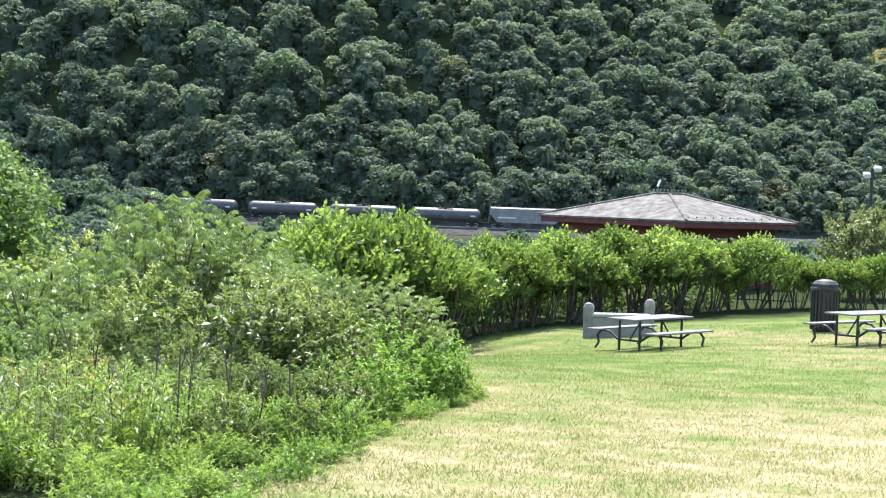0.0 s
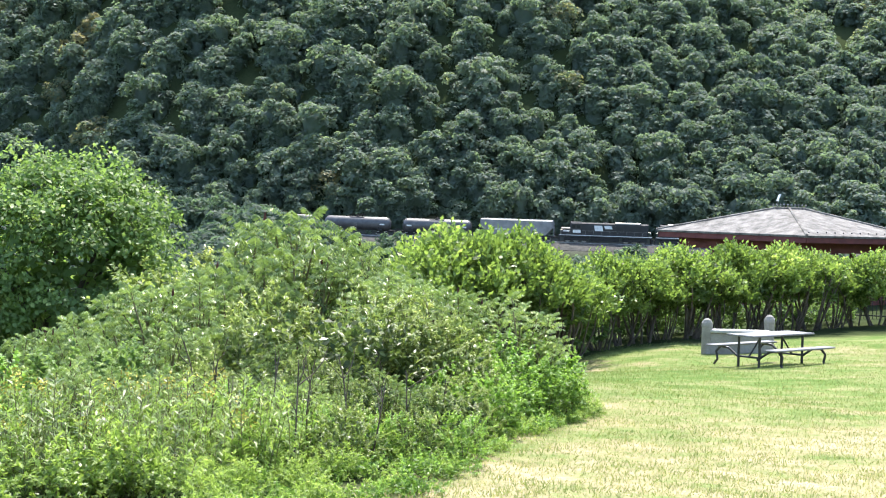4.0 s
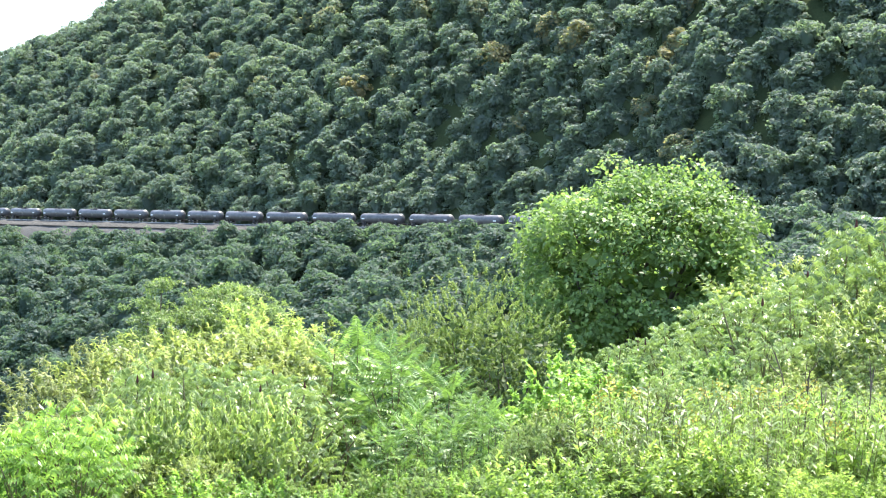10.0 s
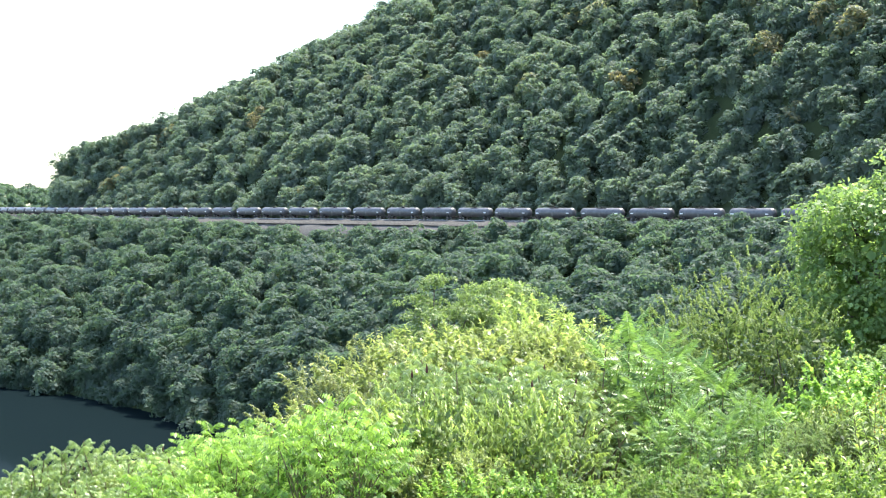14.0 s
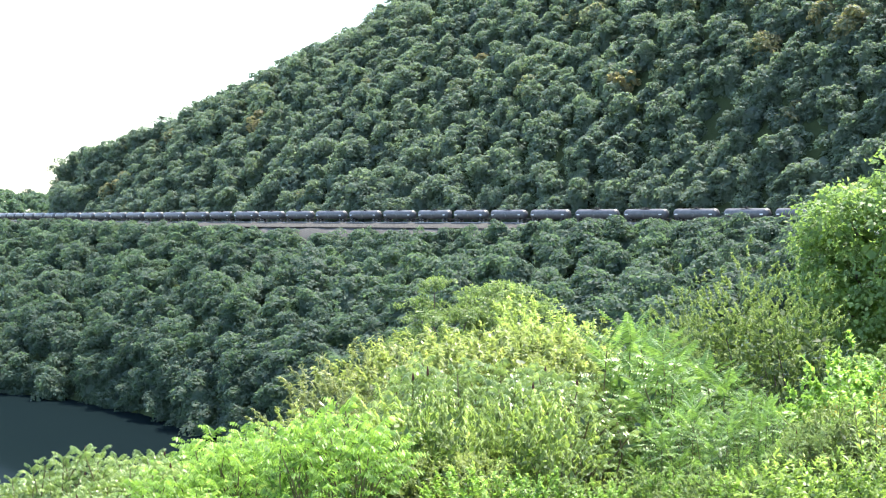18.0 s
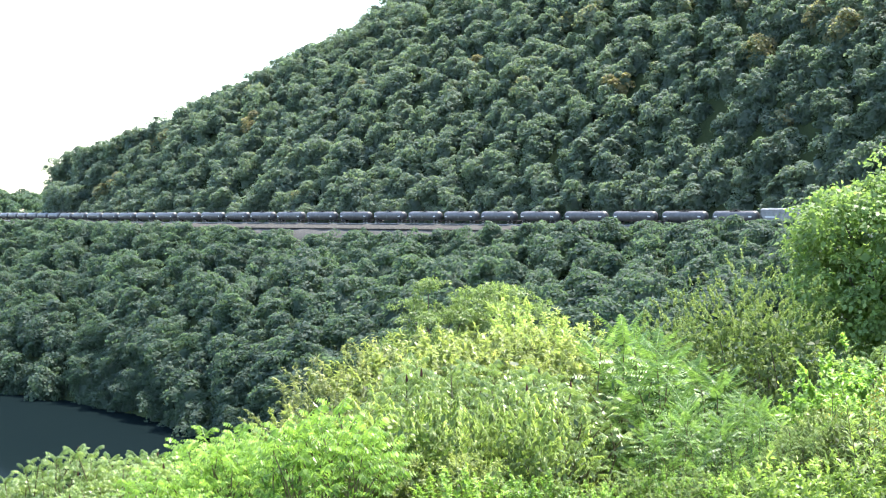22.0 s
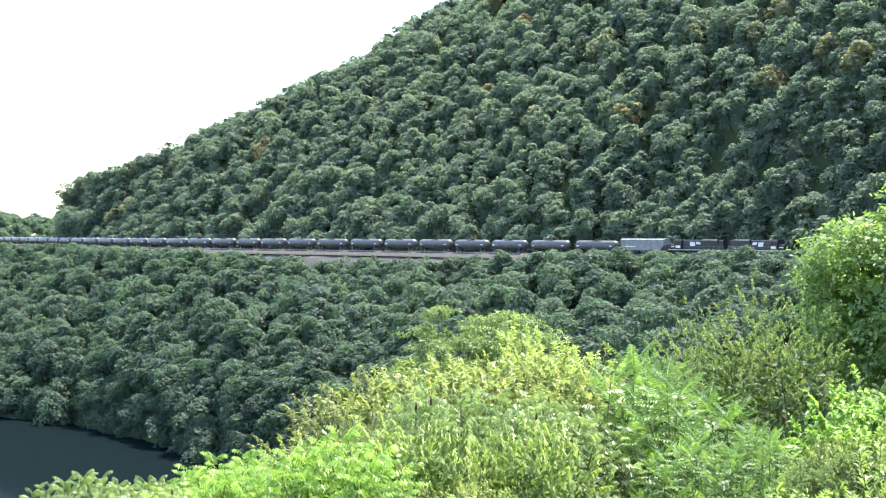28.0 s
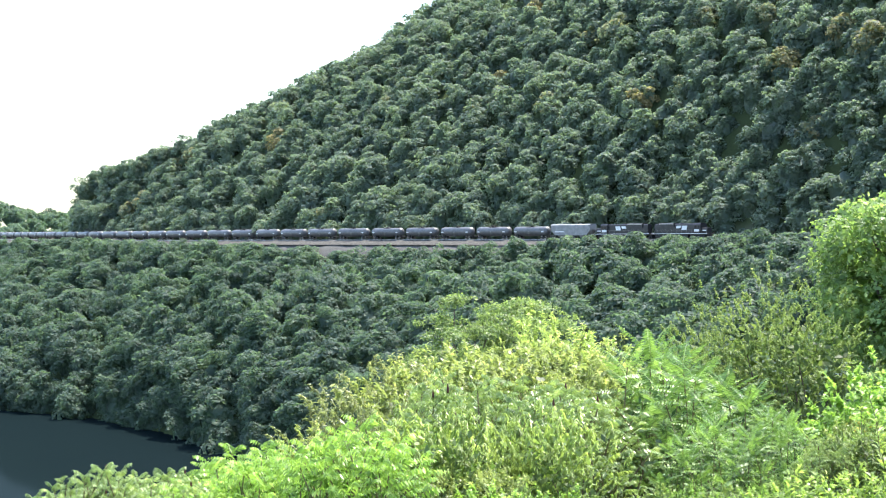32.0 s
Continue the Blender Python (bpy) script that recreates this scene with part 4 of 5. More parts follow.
# tops of the wild bank as seen from the lookout: turn and elevation
BANK_AZ = np.array([-56.0, -50, -46, -44, -42, -40.5, -38, -36, -33, -30, -28.5, -26, -24, -22.5, -21, -18, -15.6, -13, -11, -9.5, -8, -6.5, -5, -3, -1.5, 0.3])
BANK_EL = np.array([-9.4, -9.2, -8.4, -7.6, -6.6, -5.2, -4.6, -4.2, -3.9, -3.8, -3.9, -4.8, -6.2, -6.6, -5.2, -4.4, -2.9, -2.2, -1.4, -0.3, -1.4, -2.1, -2.5, -2.9, -3.2, -5.0])


def bank_spots(rng, a0, a1, n, near=(12.0, 0.75), far=25.0, kinds=None):
    """Spots spread over the bank between two turns: nearer plants are lower."""
    out = []
    for _ in range(n):
        az = a0 + (a1 - a0) * rng.random()
        u = rng.random()
        d = near[0] + (far - near[0]) * u
        top = float(np.interp(az, BANK_AZ, BANK_EL))
        low = -11.5
        el = low + (top - low) * (0.42 + 0.56 * u ** 0.7) + 0.35 * rng.normal() - 0.2
        out.append((az, d, min(el, top - 0.05)))
    return out


def build_bank():
    rng = np.random.default_rng(11)
    narrow = [(willowy_bush, 21), (willowy_bush, 22)]
    leafy = [(leafy_bush, 31), (leafy_bush, 32)]
    sum_ = [(sumac, 41), (sumac, 42), (sumac, 43)]
    bright_sumac = [(sumac, 44, BRIGHT_LEAF, "bright green young sumac with feathered leaves", 18, 2.3, 1.1, 0.5, 8, 8, 0.13, 0.04), (sumac, 45, BRIGHT_LEAF, "bright green young sumac with feathered leaves", 18, 2.3, 1.1, 0.5, 8, 8, 0.13, 0.04)]
    herb = [(leafy_bush, 84, WEED_LEAF, "low bright green herbs at the lawn's edge", 0.8, 0.6, 0.075, 54, 22, "herb_clump", 0.5, 0.4, 0.1), (leafy_bush, 85, WEED_LEAF, "low bright green herbs at the lawn's edge", 0.8, 0.55, 0.085, 50, 22, "herb_clump", 0.5, 0.25, 0.0)]
    dark = [(leafy_bush, 33, TREE_LEAF, "dark green leafy shrub on the wild bank", 2.3, 1.2, 0.12, 76, 40)]
    yellow = [(yellow_shrub, 51), (yellow_shrub, 52)]
    bright = [(bright_bush, 61), (bright_bush, 62)]
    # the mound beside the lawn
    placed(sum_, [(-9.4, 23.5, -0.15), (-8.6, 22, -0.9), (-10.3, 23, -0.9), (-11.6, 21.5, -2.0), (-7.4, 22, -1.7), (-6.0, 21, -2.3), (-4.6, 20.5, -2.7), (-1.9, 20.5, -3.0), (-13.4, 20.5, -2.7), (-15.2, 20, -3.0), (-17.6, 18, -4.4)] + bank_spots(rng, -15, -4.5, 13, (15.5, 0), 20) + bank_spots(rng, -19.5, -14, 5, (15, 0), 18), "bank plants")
    # the first five are added: dark leaf colour stands for a hollow's shade
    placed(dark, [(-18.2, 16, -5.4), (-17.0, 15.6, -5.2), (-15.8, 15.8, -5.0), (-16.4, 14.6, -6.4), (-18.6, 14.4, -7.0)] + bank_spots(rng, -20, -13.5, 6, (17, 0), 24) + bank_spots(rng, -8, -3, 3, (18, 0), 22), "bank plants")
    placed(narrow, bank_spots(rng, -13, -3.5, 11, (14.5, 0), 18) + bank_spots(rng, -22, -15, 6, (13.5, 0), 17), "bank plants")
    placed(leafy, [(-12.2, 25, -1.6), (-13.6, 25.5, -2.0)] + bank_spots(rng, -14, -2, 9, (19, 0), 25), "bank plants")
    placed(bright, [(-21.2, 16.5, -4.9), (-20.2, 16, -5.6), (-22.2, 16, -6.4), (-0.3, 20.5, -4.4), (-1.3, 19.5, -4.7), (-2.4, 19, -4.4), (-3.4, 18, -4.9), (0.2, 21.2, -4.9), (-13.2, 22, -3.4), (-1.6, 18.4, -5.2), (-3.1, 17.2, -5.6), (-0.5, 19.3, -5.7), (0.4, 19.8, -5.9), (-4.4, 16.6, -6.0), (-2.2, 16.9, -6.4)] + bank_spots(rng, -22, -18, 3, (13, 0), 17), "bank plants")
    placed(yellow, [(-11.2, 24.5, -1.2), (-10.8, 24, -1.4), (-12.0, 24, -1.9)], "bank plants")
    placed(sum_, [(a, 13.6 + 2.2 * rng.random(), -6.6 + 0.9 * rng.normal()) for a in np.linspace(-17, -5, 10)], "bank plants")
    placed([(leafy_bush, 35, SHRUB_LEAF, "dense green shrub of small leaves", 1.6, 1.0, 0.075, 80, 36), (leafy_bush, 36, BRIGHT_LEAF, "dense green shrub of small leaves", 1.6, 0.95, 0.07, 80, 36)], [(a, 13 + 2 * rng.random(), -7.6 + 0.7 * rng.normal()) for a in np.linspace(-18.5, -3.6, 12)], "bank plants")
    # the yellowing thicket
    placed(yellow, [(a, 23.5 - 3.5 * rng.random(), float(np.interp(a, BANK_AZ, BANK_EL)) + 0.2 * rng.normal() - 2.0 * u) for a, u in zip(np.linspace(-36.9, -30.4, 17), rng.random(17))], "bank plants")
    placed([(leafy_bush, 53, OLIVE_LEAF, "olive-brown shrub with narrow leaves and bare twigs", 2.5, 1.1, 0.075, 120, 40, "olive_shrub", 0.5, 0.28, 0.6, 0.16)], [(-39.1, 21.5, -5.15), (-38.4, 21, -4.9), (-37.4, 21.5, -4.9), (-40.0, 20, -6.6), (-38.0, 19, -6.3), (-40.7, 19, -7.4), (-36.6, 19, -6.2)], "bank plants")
    # dark shrubs added as backdrop, for the shade in the gaps between fronds
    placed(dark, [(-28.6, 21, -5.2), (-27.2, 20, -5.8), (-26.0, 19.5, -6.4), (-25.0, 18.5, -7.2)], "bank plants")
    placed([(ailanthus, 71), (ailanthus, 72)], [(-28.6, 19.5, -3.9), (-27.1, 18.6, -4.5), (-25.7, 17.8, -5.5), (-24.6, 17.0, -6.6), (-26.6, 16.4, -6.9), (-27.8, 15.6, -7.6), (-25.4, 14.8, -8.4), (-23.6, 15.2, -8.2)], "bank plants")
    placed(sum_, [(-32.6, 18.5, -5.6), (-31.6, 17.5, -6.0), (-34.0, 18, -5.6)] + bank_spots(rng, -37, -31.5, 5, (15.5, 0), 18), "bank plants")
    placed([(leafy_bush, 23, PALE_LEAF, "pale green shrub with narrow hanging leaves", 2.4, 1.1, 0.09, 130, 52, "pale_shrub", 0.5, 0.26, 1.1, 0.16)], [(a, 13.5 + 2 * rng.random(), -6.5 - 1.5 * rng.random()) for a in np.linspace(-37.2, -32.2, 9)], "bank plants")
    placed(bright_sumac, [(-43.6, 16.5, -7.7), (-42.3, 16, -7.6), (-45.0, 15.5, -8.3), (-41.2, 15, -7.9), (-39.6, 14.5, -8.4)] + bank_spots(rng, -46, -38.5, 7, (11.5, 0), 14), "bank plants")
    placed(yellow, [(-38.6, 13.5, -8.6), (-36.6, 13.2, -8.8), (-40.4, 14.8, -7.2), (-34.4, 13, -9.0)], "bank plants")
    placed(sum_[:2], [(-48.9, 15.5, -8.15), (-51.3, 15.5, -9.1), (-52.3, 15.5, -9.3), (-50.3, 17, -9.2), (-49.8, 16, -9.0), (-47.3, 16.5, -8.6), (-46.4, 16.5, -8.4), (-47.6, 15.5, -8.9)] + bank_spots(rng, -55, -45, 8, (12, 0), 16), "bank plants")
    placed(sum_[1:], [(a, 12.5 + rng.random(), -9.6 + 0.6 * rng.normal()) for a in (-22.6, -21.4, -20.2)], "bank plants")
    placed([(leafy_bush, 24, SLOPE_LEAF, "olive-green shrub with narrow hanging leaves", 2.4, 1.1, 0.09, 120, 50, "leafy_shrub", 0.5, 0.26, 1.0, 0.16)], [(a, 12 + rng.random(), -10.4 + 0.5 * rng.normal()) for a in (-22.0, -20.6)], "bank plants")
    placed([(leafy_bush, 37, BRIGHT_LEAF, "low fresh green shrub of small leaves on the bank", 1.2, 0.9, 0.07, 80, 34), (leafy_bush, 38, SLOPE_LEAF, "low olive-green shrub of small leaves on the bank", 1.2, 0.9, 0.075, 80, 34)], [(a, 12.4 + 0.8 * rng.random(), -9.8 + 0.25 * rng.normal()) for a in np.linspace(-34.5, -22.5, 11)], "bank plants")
    # herbs along the mown edge, taller away from it
    low = []
    for y in np.linspace(9.5, 22.0, 46):
        x = float(lawn_edge(y)) + 0.1 - 2.6 * rng.random() ** 1.3
        d, az = math.hypot(x, y), math.degrees(math.atan2(x, y))
        low.append((az, d, math.degrees(math.atan2(drop(x, y) + 0.2 + 0.15 * rng.random() + 0.12 * max(0, float(lawn_edge(y)) - x) - 1.6, d))))
    low += [(a, d, math.degrees(math.atan2(drop(*polar(a, d)) + 0.3 + 0.3 * rng.random() - 1.6, d))) for a, d in zip(-6.5 - 12 * rng.random(6), 11.0 + 1.0 * rng.random(6))]
    placed(herb, low, "weeds")
    weeds = [(a, d, math.degrees(math.atan2(drop(*polar(a, d)) + 0.55 + 0.35 * rng.random() - 1.6, d))) for a, d in zip(-5 - 14 * rng.random(40), 11.3 + 2.6 * rng.random(40)) if polar(a, d)[0] < lawn_edge(polar(a, d)[1]) - 1.1]
    edge = []
    for y in np.linspace(9.2, 24.0, 110):
        x = float(lawn_edge(y)) + 0.25 - 1.3 * rng.random()
        d = math.hypot(x, y)
        edge.append((math.degrees(math.atan2(x, y)), d, math.degrees(math.atan2(drop(x, y) + 0.16 + 0.12 * rng.random() - 1.6, d))))
    placed([(leafy_bush, 87, BRIGHT_LEAF, "low bright green cover creeping over the lawn's edge", 0.42, 0.55, 0.06, 26, 18, "low_cover_plant", 0.2, 0.45, 0.0), (leafy_bush, 88, WEED_LEAF, "low green cover creeping over the lawn's edge", 0.42, 0.55, 0.065, 26, 18, "low_cover_plant", 0.2, 0.3, 0.0)], edge, "weeds")
    placed([(weed_clump, 81), (weed_clump, 82, "tall weeds with yellow goldenrod bloom", 1.0, 15, 0.55, 0.12, None, 5), (weed_clump, 83), (weed_clump, 86, "tall grey-green weeds at the lawn's edge", 1.1, 14, 0.5, 0.14, SHRUB_LEAF)], weeds, "weeds")
    for k, (a, d) in enumerate(((-12.6, 13.4), (-11.4, 13.0), (-10.2, 13.8), (-8.8, 13.2), (-7.9, 14.0), (-6.8, 13.6), (-5.6, 14.4), (-13.6, 13.6), (-4.6, 15.2), (-9.5, 12.6))):
        dry_stalk(*polar(a, d), 0.7 + 0.35 * rng.random(), 500 + k)
    # small trees on the slope below
    placed([(locust_tree, 91), (locust_tree, 92)], [(-35.2, 34, -2.55), (-33.4, 35, -2.75), (-36.4, 33, -3.9)], "slope trees")
    placed([(leafy_bush, 94, PALE_LEAF, "feathery pale green young tree on the slope", 4.0, 1.3, 0.11, 190, 40, "young_tree", 0.5, 0.25, 0.2, 0.14)], [(-32.0, 30, -3.3), (-31.0, 29, -3.7)], "slope trees")
    placed([(leafy_bush, 93, SLOPE_LEAF, "slender feathery olive-green tree on the slope", 6.0, 2.4, 0.09, 460, 40, "slope_tree", 0.5, 0.5, 0.4, 0.08)], [(-24.6, 44, -2.1), (-22.9, 42, -2.5), (-26.4, 45, -3.0), (-27.4, 40, -4.2)], "slope trees")


def build_maple():
    rng = np.random.default_rng(17)
    az, d = -18.2, 50.0
    x, y = polar(az, d)
    z = drop(x, y)
    top = 1.6 + d * math.tan(radians(1.45))
    half_h = (top - 1.6 + d * math.tan(radians(6.6))) / 2
    root = thing("maple_tree", "broad round-crowned green maple below the lawn", "tree", pose(x, y, z))
    v, f, t = joined([clumpy_crown(rng, (3.8, 3.8, half_h), 330, 90, 0.17, -0.85, 0.19, 0.45, 0.7, 0.8, 0.08), clumpy_crown(rng, (2.9, 2.9, half_h * 0.78), 150, 40, 0.28, -0.9, 0.22, 0.3, 0.9, 0.7, 0.1)])
    v *= np.array([3.9, 3.9, half_h]) / np.percentile(np.abs(v), 99.4, axis=0)
    c = top - half_h - z
    v[:, 2] += c
    tips = [np.array([2.6 * math.cos(a), 2.6 * math.sin(a), c + (rng.random() - 0.3) * half_h]) for a in np.linspace(0, 6.28, 14, endpoint=False)]
    fork = np.array([0, 0, max(c - half_h * 0.75, 0.8)])
    part("trunk", mesh_from("trunk", *tubes([arc((0, 0, -0.3), fork, 0.03, 5, rng)], [(0.3, 0.2)], 10), BARK, smooth=True), BARK, root)
    for p in tips:
        part("limb", mesh_from("limb", *tubes([arc(fork, p, 0.1, 6, rng)], [(0.13, 0.03)], 6), BARK, smooth=True), BARK, root)
    part("crown", mesh_from("crown", v, f, TREE_LEAF, t), TREE_LEAF, root)


def build_hedge():
    rng = np.random.default_rng(23)
    spots = []
    pts = [(-5.0, 36, -1.5), (-3.7, 37, -0.65), (-2.6, 37.5, -0.75), (-1.4, 38, -0.65), (-0.4, 39, -1.5), (0.5, 40.5, -2.1)]
    for k in range(20):
        u = k / 19
        az = 1.6 + 14.2 * u
        d = 42.5 + 6.5 * min(u * 1.6, 1)
        pts.append((az, d, (-1.55 if az < 3.5 else -1.2 if az < 9.6 else -1.5) + 0.36 * rng.normal()))
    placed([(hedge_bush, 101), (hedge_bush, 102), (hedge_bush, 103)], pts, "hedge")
    # dark row added behind to close the pale view under the hedge
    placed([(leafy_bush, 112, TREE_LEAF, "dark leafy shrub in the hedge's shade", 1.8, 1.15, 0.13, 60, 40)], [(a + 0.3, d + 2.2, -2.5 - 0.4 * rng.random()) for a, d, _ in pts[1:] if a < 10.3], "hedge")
    placed([(leafy_bush, 111, OLIVE_LEAF, "pale grey-green rounded bush behind the hedge", 3.2, 1.7, 0.13, 200, 50, "rounded_bush")], [(15.0, 55, 0.3), (16.8, 57, 0.35)], "")


def build_grass():
    """Short mown blades, thicker where the lawn is green."""
    rng = np.random.default_rng(29)
    n = 420000
    y = 9.0 + 34 * rng.random(n) ** 1.8
    x = -6 + 18 * rng.random(n)
    dry = dryness(x, y)
    tuft = 0.5 + 0.3 * waves(x, y, 0.16, 7.0) + 0.3 * waves(x, y, 0.45, 3.0)
    keep = (x > lawn_edge(y) - 0.1) & (np.degrees(np.arctan2(x, y)) < 17) & (rng.random(n) < 0.25 + tuft)
    x, y, dry, tuft = x[keep], y[keep], dry[keep], tuft[keep]
    k = len(x)
    base = np.stack([x, y, height(x, y) - 0.004], 1)
    al = unit(np.stack([0.8 * rng.normal(size=k), 0.8 * rng.normal(size=k), np.ones(k)], 1))
    ac = unit(np.stack([rng.normal(size=k), rng.normal(size=k), np.zeros(k)], 1))
    L = ((0.02 + 0.05 * rng.random(k) ** 2) * (0.7 + 0.7 * np.clip(tuft, 0, 1)))[:, None]
    v = np.stack([base - ac * 0.006, base + ac * 0.006, base + al * L], 1).reshape(-1, 3)
    f = np.arange(k * 3).reshape(-1, 3)
    tone = np.repeat(np.clip(dry * 1.3 - 0.25 * (tuft - 0.5) + 0.2 * rng.normal(size=k), 0, 1), 3)
    tagged(new("lawn_grass", mesh_from("lawn_grass", v, f, GRASS_BLADE, tone)), "short mown grass, partly dried to straw", "grass", kind="stuff")


build_bank()
build_maple()
build_hedge()
build_grass()


# ---- park things ----
def picnic_table(m):
    t = thing("picnic_table", "picnic table with grey top and benches on a black steel frame", "table", m, "picnic tables")
    for k in range(5):
        y = -0.38 + k * 0.152
        part("tabletop_plank", box(bmesh.new(), -1.2, y + 0.004, 0.71, 1.2, y + 0.148, 0.75, 0.008), TABLE_TOP, t)
    for side in (-1, 1):
        bench = part("bench_seat", box(bmesh.new(), -1.2, side * 0.8 - 0.145, 0.43, 1.2, side * 0.8 + 0.145, 0.47, 0.01), TABLE_TOP, t)
        for x in (-0.85, 0.85):
            bm = bmesh.new()
            pts = [(x, side * 0.28, 0.22), (x, side * 0.55, 0.4), (x, side * 0.78, 0.42), (x, side * 0.9, 0.3), (x, side * 0.86, 0.12), (x, side * 0.95, 0.0)]
            for a, b in zip(pts, pts[1:]):
                rod(bm, a, b, 0.028)
            part("bench_leg", bm, BLACK_METAL, t, "curved black steel bench leg")
    for x in (-0.85, 0.85):
        for y in (-0.28, 0.28):
            part("leg", rod(bmesh.new(), (x, y, 0), (x, y, 0.71), 0.03), BLACK_METAL, t)
        part("crossbar", rod(bmesh.new(), (x, -0.28, 0.24), (x, 0.28, 0.24), 0.024), BLACK_METAL, t)
        part("brace", rod(bmesh.new(), (x, 0, 0.24), (x * 0.45, 0, 0.7), 0.02), BLACK_METAL, t)


def build_tables():
    for az, d, turn in ((7.68, 36.6, 48), (15.35, 36.9, 40)):
        x, y = polar(az, d)
        picnic_table(pose(x, y, drop(x, y), 0, 0, turn))


def build_litter_bin():
    x, y = polar(13.78, 41.5)
    t = thing("litter_bin", "tall black slatted litter bin with domed lid", "bin", pose(x, y, drop(x, y)))
    part("body", lathe(bmesh.new(), ((0.27, 0.0), (0.3, 0.03), (0.33, 1.05), (0.34, 1.08)), 24), BLACK_METAL, t)
    part("rim", lathe(bmesh.new(), ((0.36, 1.06), (0.38, 1.09), (0.37, 1.13), (0.33, 1.14)), 24), BLACK_METAL, t)
    part("lid", lathe(bmesh.new(), ((0.34, 1.14), (0.33, 1.22), (0.25, 1.3), (0.1, 1.34), (0.02, 1.345)), 24), BLACK_METAL, t, "domed black lid")
    for k in range(20):
        a = k * 2 * math.pi / 20
        part("slat", box(bmesh.new(), 0.315, -0.03, 0.05, 0.345, 0.03, 1.05, 0.006, Matrix.Rotation(a, 4, "Z")), BLACK_METAL, t)


def build_stone_seat():
    x, y = polar(6.5, 40.5)
    t = thing("stone_wall_seat", "low grey concrete wall seat with a pale cap", "wall", pose(x, y, drop(x, y), 0, 0, 6))
    part("wall", box(bmesh.new(), -0.74, -0.24, -0.05, 0.8, 0.24, 0.5, 0.02), CONCRETE, t)
    part("cap", box(bmesh.new(), -0.76, -0.28, 0.504, 0.84, 0.28, 0.58, 0.015), PAVING, t, "pale concrete cap")
    for az, d in ((5.4, 40.2), (7.6, 41.4), (4.75, 46.0)):
        x, y = polar(az, d)
        p = thing("stone_bollard", "round-topped pale stone bollard beside the wall seat", "bollard", pose(x, y, drop(x, y)), "bollards")
        part("shaft", lathe(bmesh.new(), ((0.13, -0.05), (0.135, 0.66), (0.145, 0.7)), 16), CONCRETE, p)
        part("head", lathe(bmesh.new(), ((0.145, 0.7), (0.14, 0.78), (0.1, 0.86), (0.03, 0.9)), 16), CONCRETE, p)


def build_fence():
    a, b = Vector((*polar(9.3, 52.5), 0)), Vector((*polar(17.0, 53.0), 0))
    z = drop(a.x, a.y)
    turn = math.atan2(b.y - a.y, b.x - a.x)
    t = thing("picket_fence", "black metal picket fence behind the hedge", "fence", Matrix.Translation((a.x, a.y, z)) @ Matrix.Rotation(turn, 4, "Z"))
    length = (b - a).length
    for h in (0.18, 0.95):
        part("rail", box(bmesh.new(), 0, -0.015, h, length, 0.015, h + 0.04), BLACK_METAL, t)
    first = None
    for k in range(int(length / 0.13)):
        if first is None:
            first = part("picket", box(bmesh.new(), -0.01, -0.01, 0.02, 0.01, 0.01, 1.08), BLACK_METAL, t)
        else:
            o = part("picket", first.data, BLACK_METAL, t)
            o.location.x = k * 0.13
    me = mesh_from("pavement", [(*polar(-3, 44.5), drop(*polar(-3, 44.5)) + 0.02), (*polar(17, 53.6), z + 0.02), (*polar(17, 57), z + 0.03), (*polar(-3, 48), drop(*polar(-3, 48)) + 0.02)], [(0, 1, 2, 3)], PAVING)
    tagged(new("pavement", me), "pale path behind the hedge", "path", kind="structure")


